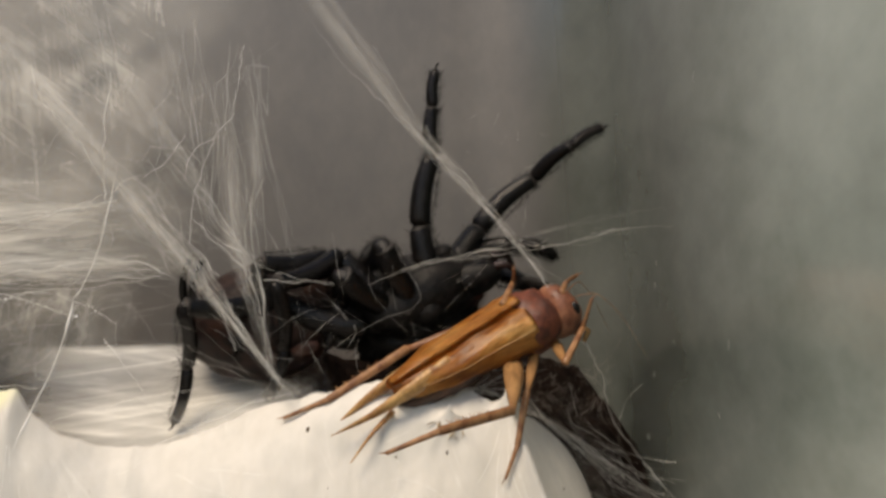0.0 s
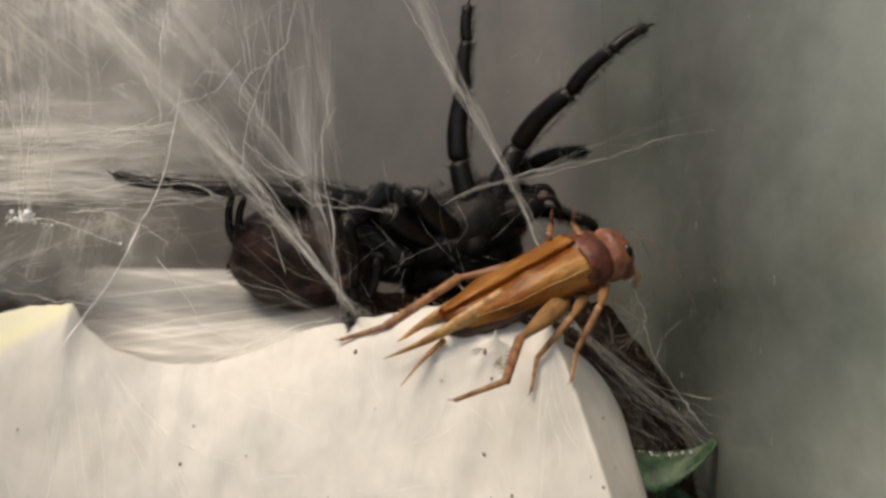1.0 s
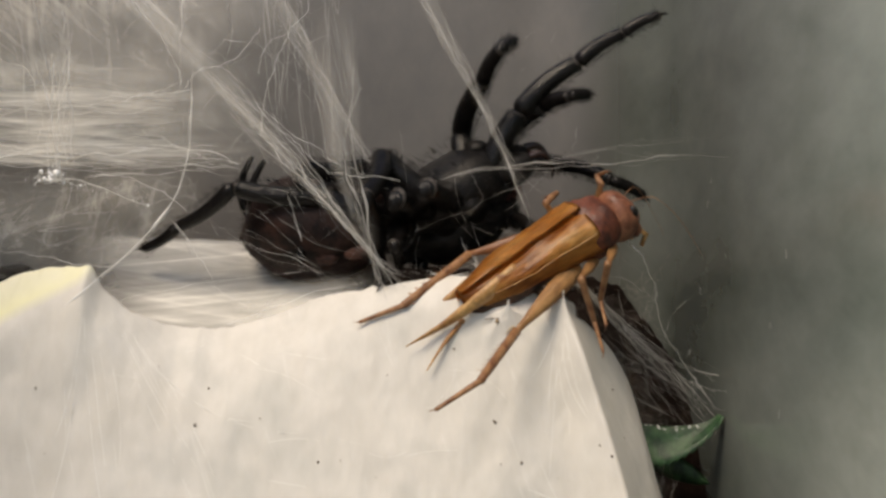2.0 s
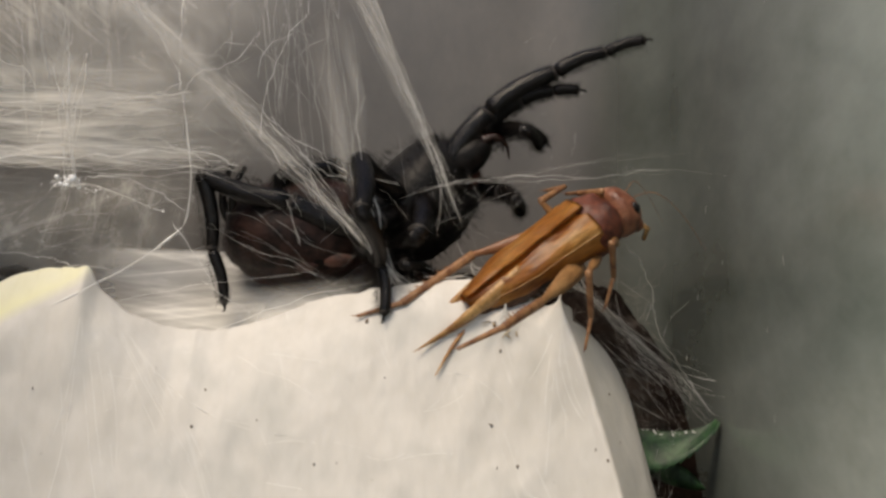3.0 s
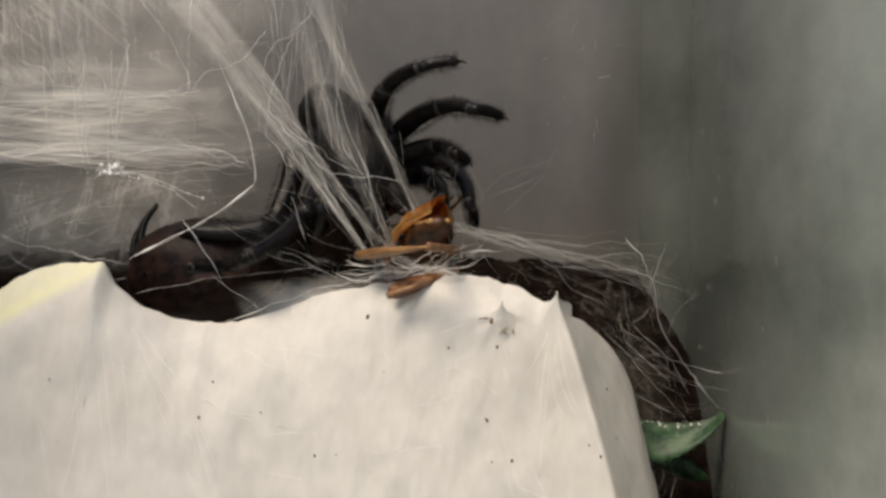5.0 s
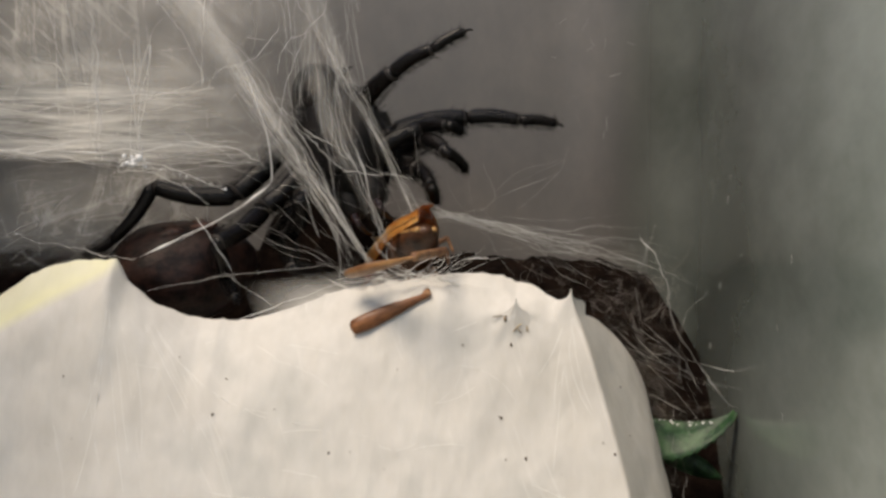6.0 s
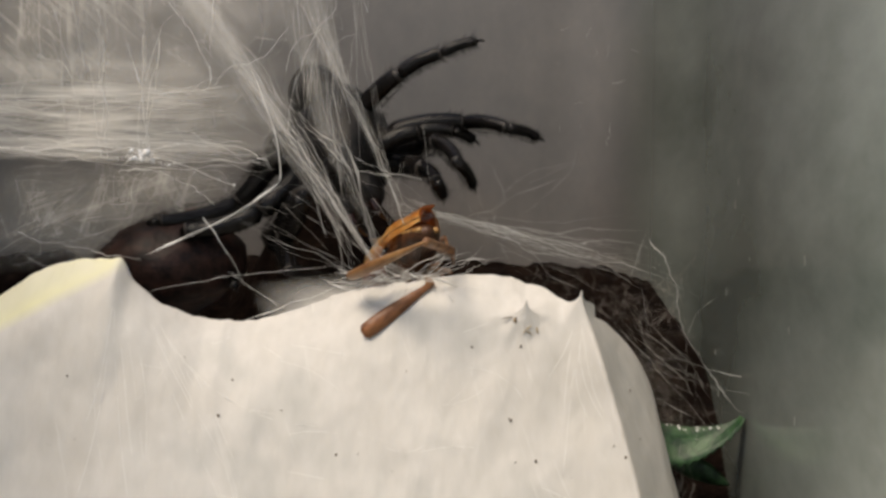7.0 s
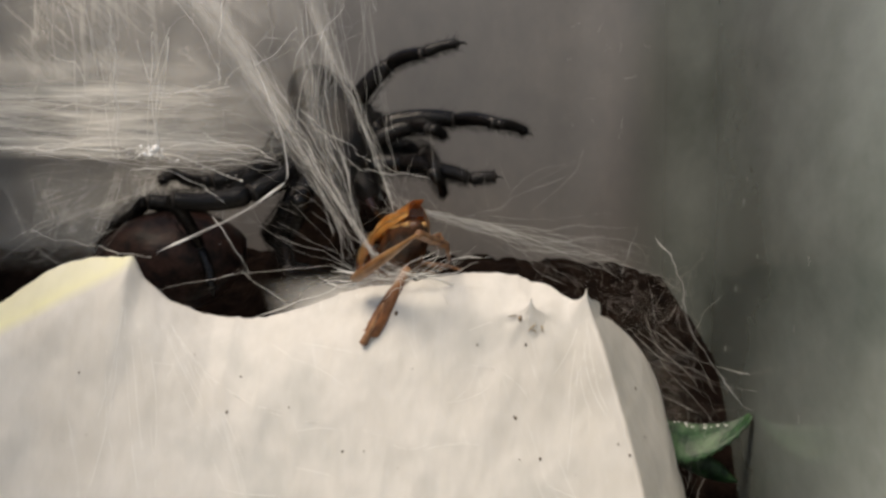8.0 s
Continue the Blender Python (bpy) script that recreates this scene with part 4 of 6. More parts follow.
def spider():
    rng = random.Random(11)
    root = tagged(new("spider"), "glossy black hairy spider with dark reddish-brown abdomen", "spider")
    bm = bmesh.new()
    blob(bm, (0, 0, 0), (6.6, 5.0, 4.2), shape=lambda p: (p.x, p.y * (1 - 0.18 * p.x), p.z * (0.8 + 0.25 * p.x)), rough=0.05, u=28, v=16)
    blob(bm, (3.9, 0, 3.0), (1.1, 1.0, 0.7), u=12, v=8)
    blob(bm, (-6.0, 0, -0.5), (4.0, 3.0, 3.0), rough=0.1, u=16, v=10)
    blob(bm, (-0.6, 0, -3.4), (6.0, 4.2, 3.2), rough=0.22, u=22, v=14)
    for a in range(8):
        t = radians(30 + 40 * (a // 2))
        s = -1 if a % 2 else 1
        tube(bm, ((2.6 * math.cos(t), s * 2.2 * math.sin(t), -0.8), (4.6 * math.cos(t), s * 4.4 * math.sin(t) + s * 0.5, -1.1)), (1.5, 1.25), 10)
    for _ in range(700):
        a, z = rng.uniform(0, 2 * math.pi), rng.uniform(-1, 1)
        d = Vector((math.cos(a) * math.sqrt(1 - z * z), math.sin(a) * math.sqrt(1 - z * z), z))
        bristle(bm, (d.x * 5.8 - 0.6, d.y * 4.1, d.z * 3.1 - 3.4), d + Vector((rng.gauss(0, 0.5), 0, -0.3)), rng.uniform(0.6, 2.2), 0.028)
    for _ in range(1500):
        a, z = rng.uniform(0, 2 * math.pi), rng.uniform(-0.8, 0.9)
        d = Vector((math.cos(a) * math.sqrt(1 - z * z), math.sin(a) * math.sqrt(1 - z * z), z))
        bristle(bm, (d.x * 6.4, d.y * 4.8, d.z * 4.0), d + Vector((-0.4, 0, 0.2)), rng.uniform(0.4, 1.4))
    part("carapace", bm, BLACK_GLOSS, root, "glossy black domed carapace")
    bm = bmesh.new()
    blob(bm, (-6.6, 0, 0), (8.0, 5.3, 4.9), shape=lambda p: (p.x, p.y * (1 - 0.12 * p.x), p.z * (1.08 - 0.1 * p.x)), rough=0.09, seed=3, u=32, v=20)
    for _ in range(1500):
        a, z = rng.uniform(0, 2 * math.pi), rng.uniform(-1, 1)
        d = Vector((z, math.cos(a) * math.sqrt(1 - z * z), math.sin(a) * math.sqrt(1 - z * z)))
        bristle(bm, (-7 + d.x * 7.5, d.y * 5.1, d.z * 4.7), d + Vector((-0.9, 0, 0)), rng.uniform(0.3, 1.2), 0.03)
    abdomen = part("abdomen", bm, ABDOMEN, root, "dark reddish-brown velvety abdomen")
    for x, z in ((-3.0, -1.9), (-6.2, -2.2)):
        bm = bmesh.new()
        blob(bm, (x, -4.5, z), (1.4, 0.5, 0.6), rough=0.3, seed=x, u=14, v=9)
        for _ in range(40):
            bristle(bm, (x + rng.uniform(-0.8, 0.8), -5.1, z + rng.uniform(-0.5, 0.5)), (-0.8, -0.6, rng.uniform(-0.5, 0.5)), rng.uniform(0.3, 0.7), 0.03)
        part("flank_patch", bm, PATCH, abdomen, "reddish-tan patch on the flank")
    for s in (-1, 1):
        bm = bmesh.new()
        x = -13.4 if s > 0 else -11.6
        tube(bm, curve_points(((x, 1.0 * s, 0.5), (x - 1.2, 1.6 * s, 2.6), (x - 0.8, 1.6 * s, 5.2), (x + 0.6, 1.4 * s, 7.2))), [0.62 - 0.016 * i for i in range(25)], 9)
        part("spinneret", bm, BLACK, abdomen)
    bm = bmesh.new()
    blob(bm, (4.6, 0, -2.0), (1.8, 1.7, 1.2), rough=0.3, u=16, v=10)
    for _ in range(150):
        a, z = rng.uniform(0, 2 * math.pi), rng.uniform(-0.9, 0.6)
        d = Vector((abs(math.cos(a)), math.sin(a), z)).normalized()
        bristle(bm, (4.6 + d.x * 1.7, d.y * 1.6, -2.0 + d.z * 1.1), d + Vector((0.4, 0, -0.3)), rng.uniform(0.4, 1.1), 0.03)
    part("mouth", bm, MOUTH, root, "reddish-brown hairs round the mouth")
    jaws = []
    for s in (-1, 1):
        bm = bmesh.new()
        blob(bm, (1.8, 0, -0.2), (2.7, 1.35, 1.6), rough=0.05, u=18, v=12)
        for _ in range(60):
            a = rng.uniform(0, 2 * math.pi)
            bristle(bm, (rng.uniform(0, 4), math.cos(a) * 1.1, math.sin(a) * 1.3), (0.5, math.cos(a), math.sin(a)), rng.uniform(0.3, 0.8))
        jaw = part("chelicera", bm, BLACK_GLOSS, root)
        jaw.matrix_basis = Matrix.Translation(mm((4.2, 1.4 * s, 0.2)))
        bm = bmesh.new()
        tube(bm, curve_points(((4.0, 0, 0.4), (5.2, 0, 0.1), (5.7, 0, -1.2), (5.2, 0, -2.6))), [0.5 - 0.45 * (i / 24) for i in range(25)], 8)
        part("fang", bm, FANG, jaw, "curved dark fang")
        jaws.append(jaw)
    legs = {}
    for name, size in (("a", 1.0), ("b", 1.12), ("c", 0.72), ("f", 1.2), ("g", 0.72), ("d", 1.0), ("e", 0.9), ("h", 0.8), ("i", 0.8), ("j", 0.8)):
        legs[name] = spider_leg(root, rng, size, LONG if name in "dehij" else LENGTHS)
    return root, abdomen, legs


SPIDER, ABDO, LEGS = spider()


# ---- cricket ----
FOLDS = []


def cricket():
    root = tagged(new("cricket"), "tan and reddish-brown cricket caught by the spider", "cricket")
    bm = bmesh.new()
    blob(bm, (7.6, 0, -0.5), (1.9, 2.35, 2.5), shape=lambda p: (p.x * (1 - 0.25 * p.z), p.y * (1 - 0.12 * max(0, -p.z)), p.z), rough=0.05, u=28, v=18)
    for s in (-1, 1):
        blob(bm, (8.6, 0.75 * s, -2.2), (0.7, 0.7, 0.9), rough=0.1, u=12, v=8)
    head = part("head", bm, HEAD, root, "shiny reddish-brown head")
    for s in (-1, 1):
        bm = bmesh.new()
        blob(bm, (8.4, 1.75 * s, 0.1), (0.5, 0.42, 0.7), u=14, v=10)
        part("eye", bm, EYE, head, "oval black eye")
        bm = bmesh.new()
        tube(bm, curve_points(((9.2, 0.6 * s, 0.4), (11, 1.5 * s, 0.0), (12.4, 2.4 * s, -3.0), (13.5, 3 * s, -8))), [0.05 - 0.0016 * i for i in range(25)], 5)
        part("antenna", bm, TIBIA, head)
        bm = bmesh.new()
        tube(bm, ((8.9, 0.8 * s, -2.4), (9.5, 0.9 * s, -3.4), (8.8, 0.8 * s, -4.3)), (0.28, 0.25, 0.2), 6)
        part("palp", bm, TAN, head)
    bm = bmesh.new()
    blob(bm, (4.7, 0, -0.1), (2.9, 2.95, 2.75), shape=lambda p: (max(-0.8, min(0.8, p.x)) * (1 - 0.15 * min(0, p.z)), p.y * (1 + 0.06 * p.z), p.z), rough=0.10, u=32, v=20)
    part("pronotum", bm, PRONOTUM, root, "reddish-brown saddle behind the head")
    bm = bmesh.new()
    blob(bm, (-2.9, 0, -0.5), (6.0, 2.1, 1.65), shape=lambda p: (p.x, p.y * (1 + 0.05 * math.sin(p.x * 22)), p.z * (1 + 0.11 * math.sin(p.x * 22))), u=40, v=14)
    body = part("abdomen", bm, BELLY, root, "dark ringed abdomen under the wings")
    for s in (-1, 1):
        bm = bmesh.new()
        tube(bm, curve_points(((-9.4, 0.7 * s, -0.7), (-12, 1.6 * s, -1.0), (-14.5, 2.4 * s, -1.8))), [0.28 - 0.015 * i for i in range(17)], 6)
        FOLDS.append((part("cercus", bm, TAN, body), (-9.0, 0.7 * s, -0.6)))
    # folded wings: a flat top and a flap bent down the side, ending in points
    for s in (-1, 1):
        bm = bmesh.new()
        n, k = 40, 14
        rows = []
        for i in range(n + 1):
            u = i / n
            x = 4.2 - 13.0 * u
            w = 2.8 * (1 - 0.22 * u) * (1 - max(0, (u - 0.55) / 0.45) ** 1.8 * 0.72)
            h = 2.5 - 0.9 * u
            row = []
            for j in range(k + 1):
                a = 1.75 * j / k
                y = w * min(1.0, 1.06 * math.sin(min(a, 1.571)) ** 0.85)
                z = h * (math.cos(a) if a < 1.571 else -(a - 1.571) * 2.2 * (1 - u)) ** 1 if a >= 1.571 else h * max(0.0, math.cos(a)) ** 0.6
                fold = noise.noise(Vector((x * 0.35, y * 1.1 * s, z * 0.9))) * 0.3 + noise.noise(Vector((x * 1.3, y * 2.2 * s, z * 2.0 + 7))) * 0.10
                y -= 0.9 * (1 - j / k) ** 2 if s > 0 else 0.0
                row.append(bm.verts.new(mm((x, s * (y * (1 + 0.06 * fold) + 0.05), z + fold * 0.7 + (0.34 if s > 0 else 0)))))
            rows.append(row)
        for a, b in zip(rows, rows[1:]):
            for j in range(k):
                bm.faces.new((a[j], a[j + 1], b[j + 1], b[j]) if s > 0 else (b[j], b[j + 1], a[j + 1], a[j]))
        bmesh.ops.solidify(bm, geom=bm.faces[:], thickness=0.12 * MM)
        wing = part("wing", bm, WING, root, "translucent amber folded wing")
        bm = bmesh.new()
        edge = []
        for q in range(25):
            u = q / 24
            w = 2.8 * (1 - 0.22 * u) * (1 - max(0, (u - 0.55) / 0.45) ** 1.8 * 0.72)
            edge.append((4.0 - 12.8 * u, s * (w * 1.0 + 0.1), 0.45 * (2.5 - 0.9 * u) + 0.15 * noise.noise(Vector((u * 9, s, 0)))))
        tube(bm, edge, [0.05 * (0.8 + 0.4 * noise.noise(Vector((q * 0.4, s, 3)))) for q in range(24)] + [0.03], 6)
        part("wing_edge", bm, RIDGE, wing, "pale raised wing vein")
        bm = bmesh.new()
        spike = curve_points(((-3.5, 1.3 * s, 1.1), (-7.5, 1.25 * s, 0.7), (-11.0, 1.1 * s + 0.3, 0.1), (-14.8, 0.9 * s + 0.5, -0.5 - 0.5 * s)), 7)
        tube(bm, spike, [max(0.05, 0.95 * (1 - (q / 21) ** 1.3)) * (1 + 0.12 * noise.noise(Vector((q * 0.5, s, 0)))) for q in range(22)], 8, squash=0.6)
        FOLDS.append((part("hind_wing", bm, TAN, root, "pale folded hind wing ending in a point"), (-3.5, 1.3 * s, 1.1)))
    return root


def cricket_leg(root, lengths, radii, rng, spines=0, thigh=FEMUR):
    """leg (femur), tibia with spines, tarsus."""
    out = []
    for i, (name, mat) in enumerate((("leg", thigh), ("tibia", TIBIA), ("tarsus", TIBIA))):
        length, (r0, r1) = lengths[i], radii[i]
        bm = bmesh.new()
        pts = [(length * u / 8, 0, 0) for u in range(9)]
        rr = [r0 + (r1 - r0) * (u / 8) ** (0.8 if i else 1.2) for u in range(9)]
        if i == 0:
            rr = [r * (0.7 + 0.35 * math.sin(math.pi * min(1, u / 8 + 0.1))) for u, r in enumerate(rr)]
        pts = [(-0.35 * r0, 0, 0)] + pts + [(length + 0.3 * r1, 0, 0)]
        rr = [rr[0] * 0.45] + rr + [rr[-1] * 0.5]
        tube(bm, pts, rr, 12, squash=0.55 if i == 0 else 0.75)
        if i == 1:
            for k in range(spines):
                for s in (-1, 1):
                    bristle(bm, (length * (0.35 + 0.6 * k / spines), 0.1 * s, -r1), (0.6, 0.5 * s, -0.9), 0.45, 0.06)
        if i == 2:
            for s in (-1, 1):
                bristle(bm, (length, 0, 0), (1, 0.6 * s, -0.4), 0.7, 0.07)
        out.append(part(name, bm, mat, root if i == 0 else out[0]))
    return out


CRICKET = cricket()
RNG = random.Random(8)
HIND = ((9.5, 8.2, 4.0), ((1.0, 0.38), (0.42, 0.34), (0.26, 0.16)))
FAR = ((7.0, 8.2, 4.0), ((0.82, 0.36), (0.42, 0.34), (0.26, 0.16)))
FORE = ((4.6, 4.4, 2.8), ((0.5, 0.34), (0.34, 0.24), (0.2, 0.13)))
CLEGS = {"hind_near": cricket_leg(CRICKET, *HIND, RNG, 6), "hind_far": cricket_leg(CRICKET, *FAR, RNG, 6, DARK_FEMUR),
         "mid_near": cricket_leg(CRICKET, *FORE, RNG), "fore_near": cricket_leg(CRICKET, *FORE, RNG),
         "mid_far": cricket_leg(CRICKET, *FORE, RNG), "fore_far": cricket_leg(CRICKET, *FORE, RNG)}


# ---- movement ----
STEPS = [i / 10 for i in range(81)]


def along(rows, t):
    """The two rows round t and how far t lies between them."""
    for a, b in zip(rows, rows[1:]):
        if t <= b[0] + 1e-6:
            return a, b, max(0.0, min(1.0, (t - a[0]) / (b[0] - a[0])))
    return rows[-1], rows[-1], 0.0


def placed(rows, t):
    """Pose at t from rows of seconds, place, forward, up."""
    a, b, s = along(rows, t)

    def turn(row):
        x = Vector(row[2]).normalized()
        z = (Vector(row[3]) - x * Vector(row[3]).dot(x)).normalized()
        return Matrix((x, z.cross(x), z)).transposed().to_quaternion()
    q = turn(a).slerp(turn(b), s)
    return Matrix.LocRotScale(mm(Vector(a[1]).lerp(Vector(b[1]), s)), q, None)


def bent(hip, targets, lengths, signs):
    """Joint places (mm) of a chain of fixed lengths that follows the targets (x, z); what is left of a length goes into depth."""
    out = [Vector(hip)]
    for (x, z), length, sign in zip(targets, lengths, signs):
        p = out[-1]
        d = Vector((x - p.x, 0, z - p.z))
        flat = max(d.length, 1e-3)
        if flat < length:
            d.y = sign * min(math.sqrt(length * length - flat * flat), 2.2 * flat + 0.3 * length)
        q = p + d.normalized() * length
        for _ in range(3):
            if -60 < q.x < 16 and q.z < sheet_top(q.x) - 0.1:
                front = sheet_depth(q.x, q.z) - 0.5
                if q.y > front:
                    q.y = front
                    q = p + (q - p).normalized() * length
        out.append(q)
    return out


def aimed(p, q):
    """A pose (metres) at p whose x axis points at q."""
    x = (q - p).normalized()
    z = x.cross(Vector((0, 1, 0)))
    z = z.normalized() if z.length > 1e-4 else Vector((0, 0, 1))
    return Matrix.Translation(p * MM) @ Matrix((x, z.cross(x), z)).transposed().to_4x4()


def limb(root_rows, pieces, lengths, hip, rows, signs, loose=None, turned=False):
    """Key a leg: its first piece in its thing's space, the others in the first one's. A turned leg swings over at 4.05 to 4.45 s."""
    keys = [[] for _ in pieces]
    for t in STEPS:
        body = placed(root_rows, t)
        a, b, s = along(rows, t)
        targets = [Vector(p).lerp(Vector(q), s) for p, q in zip(a[1:], b[1:])]
        base = (body @ mm(hip)) / MM
        if loose:
            c, d, w = along(loose, t)
            base = base.lerp(Vector(c[2]).lerp(Vector(d[2]), w), c[1] + (d[1] - c[1]) * w)
        over = 1 - 2 * max(0.0, min(1.0, (t - 4.05) / 0.4)) if turned else 1
        joints = bent(base, targets, lengths, [k if i == 0 else k * over for i, k in enumerate(signs)])
        first = None
        for i, (p, q) in enumerate(zip(joints, joints[1:])):
            m = aimed(p, q)
            if turned and i == 0:
                m = m @ Matrix.Rotation((1 - over) * 0.75, 4, "X")
            keys[i].append((t, body.inverted() @ m if i == 0 else first.inverted() @ m))
            first = first or m
    for piece, k in zip(pieces, keys):
        walk(piece, k)


def motions():
    body = [
        (0, (2.3, 8, 64.6), (1, -0.1, 0.25), (-0.3, -0.45, 1)),
        (0.5, (3.2, 8, 65.0), (1, -0.1, 0.25), (-0.3, -0.45, 1)),
        (1.0, (2.2, 8, 64.4), (1, -0.1, 0.3), (-0.3, -0.45, 1)),
        (1.5, (2.0, 8, 64.6), (1, -0.1, 0.3), (-0.3, -0.45, 1)),
        (2.8, (-2.2, 8, 65.9), (0.85, -0.1, 0.55), (-0.4, -0.4, 0.9)),
        (3.0, (-3.2, 8, 65.7), (0.85, -0.1, 0.55), (-0.4, -0.4, 0.9)),
        (3.5, (-5.93, 8, 65.23), (0.85, -0.1, 0.5), (-0.4, -0.4, 0.9)),
        (3.8, (-1.32, 8, 67.51), (1, -0.2, -0.15), (0.2, -0.5, 1)),
        (4, (1.97, 7, 66.13), (1, -0.3, -0.4), (0.3, -0.7, 0.8)),
        (4.5, (-7.89, 9, 67.51), (0.55, -0.4, -0.65), (-0.1, -0.9, 0.5)),
        (5.8, (-12.32, 10, 69.58), (0.4, -0.4, -0.8), (-0.4, -0.9, 0.2)),
        (6.5, (-13.03, 10, 69.76), (0.4, -0.4, -0.8), (-0.4, -0.9, 0.2)),
        (8, (-14.71, 10, 69.62), (0.4, -0.4, -0.8), (-0.4, -0.9, 0.2))]
    walk(SPIDER, [(t, placed(body, t)) for t in STEPS])
    belly = [
        (0, (-4.54, 8, 63.61), (1, -0.1, 0.12), (0, -0.3, 1)),
        (0.5, (-3.67, 8, 63.93), (1, -0.1, 0.12), (0, -0.3, 1)),
        (1.0, (-4.89, 8, 63.04), (1, -0.1, 0.1), (0, -0.3, 1)),
        (1.5, (-5.24, 8, 62.7), (1, -0.1, 0.1), (0, -0.3, 1)),
        (2.8, (-5.36, 9, 62.77), (1, -0.1, 0.1), (0, -0.3, 1)),
        (3.0, (-6.93, 8, 62.3), (1, -0.1, 0.1), (0, -0.3, 1)),
        (3.5, (-9.8, 9.35, 59.3), (1, -0.1, 0.22), (0, -0.3, 1)),
        (4, (-9.91, 8.85, 59.83), (1, -0.1, -0.12), (0, -0.3, 1)),
        (4.5, (-16.38, 11.65, 58.15), (1, 0.1, 0.1), (0, -0.3, 1)),
        (5.8, (-22.07, 12.64, 57.88), (1, 0.1, 0.2), (0, 0.95, 0.3)),
        (6, (-22.77, 12.64, 57.78), (1, 0.1, 0.2), (0, 0.95, 0.2)),
        (6.5, (-23.68, 12.64, 58.10), (1, 0.1, 0.2), (0, 0.95, 0)),
        (8, (-25.38, 12.64, 58.77), (1, 0.1, 0.2), (0, 0.9, -0.4))]
    walk(ABDO, [(t, placed(body, t).inverted() @ placed(belly, t)) for t in STEPS])

    def leg(name, size, hip, rows, signs=(1, -1, -1, 1)):
        limb(body, LEGS[name], [v * size for v in (LONG if name in "dehij" else LENGTHS)], hip, rows, signs)
    leg("a", 1.0, (2.5, -2.5, 0), [
        (0, (3.35, 71.42), (5.25, 78.07), (5.31, 81.87), (5.78, 85.13)),
        (0.5, (2.88, 71.18), (4.53, 76.85), (4.55, 82.37), (5, 85.68)),
        (1, (2.11, 72.03), (3.34, 77.15), (3.74, 81.76), (4.03, 86.1)),
        (1.5, (1.97, 73.73), (3.4, 78.34), (4.42, 81.59), (5.38, 83.76)),
        (2.8, (0.67, 65.99), (3.41, 69.81), (5.6, 70.62), (7.51, 70.35))] + [
        (3, (0.7, 66.01), (3.98, 70.93), (7.26, 71.37), (9.72, 70.11)),
        (3.5, (-2.12, 69.75), (-1.03, 72.47), (3.05, 73.67), (7.13, 72.85)),
        (4, (-2.62, 65.7), (-2.25, 70.83), (0.34, 71.2), (0.99, 67.86)),
        (4.5, (-5.53, 71.4), (-5.8, 74.15), (-3.31, 74.95), (-1.11, 74.82)),
        (5.8, (-9.23, 73.11), (-5.62, 74.74), (-0.92, 76.9), (4.56, 78.49))] + [
        (6, (-10.01, 74.13), (-6.68, 76.04), (-2.81, 77.93), (0.93, 79.98)),
        (6.5, (-10.34, 74.23), (-7.02, 76.14), (-3.06, 77.61), (0.67, 79.39)),
        (7, (-10.22, 74.25), (-6.93, 76.18), (-2.82, 77.95), (1.18, 79.32)),
        (7.5, (-11.31, 74.08), (-8.56, 76.56), (-4.71, 77.94), (-0.88, 79.69)),
        (8, (-12.16, 74.39), (-8.83, 77.14), (-5.23, 77.68), (-1.37, 78.77))])
    leg("b", 1.12, (3.5, -1.8, 0), [
        (0, (9.05, 70.37), (15.18, 75.32), (18.25, 77.54), (21.4, 79.24)),
        (0.5, (8.38, 70.63), (14.28, 75.71), (17.44, 79.08), (20.17, 81.41)),
        (1, (8.41, 72.15), (12.78, 76.03), (16.08, 79.14), (19.34, 81.2)),
        (1.5, (8.01, 73.09), (12.88, 77.57), (16.13, 80.2), (19.11, 82.31)),
        (2.8, (7.07, 75.47), (14.06, 78.26), (18.37, 79.67), (22.42, 80.58))] + [
        (3, (6.01, 75.5), (13.54, 78.48), (18.39, 79.83), (21.9, 80.65)),
        (3.5, (4.05, 74.99), (10.99, 76.85), (16.32, 77.92), (21.12, 78.45)),
        (4, (6.24, 70.44), (8.9, 69.27), (10.76, 68.2), (12.35, 67.24)),
        (4.5, (-3.7, 71.89), (-2.61, 72.42), (-0.46, 71.6), (1.43, 71.05)),
        (5.8, (-4.35, 72.47), (2.94, 72.59), (6.69, 71.88), (10.44, 71.75))] + [
        (6, (-4.58, 72.4), (2.44, 72.36), (5.67, 71.65), (9.15, 71.42)),
        (6.5, (-5.73, 73.04), (1.29, 72.06), (4.25, 70.88), (7.08, 70.34)),
        (7, (-5.39, 72.8), (1.08, 72.02), (3.5, 70.8), (6.45, 70.17)),
        (7.5, (-6.99, 72.91), (0.3, 72.12), (2.45, 71.32), (5.24, 70.96)),
        (8, (-8.02, 72.93), (-0.96, 71.85), (1.74, 71.04), (4.54, 70.51))])
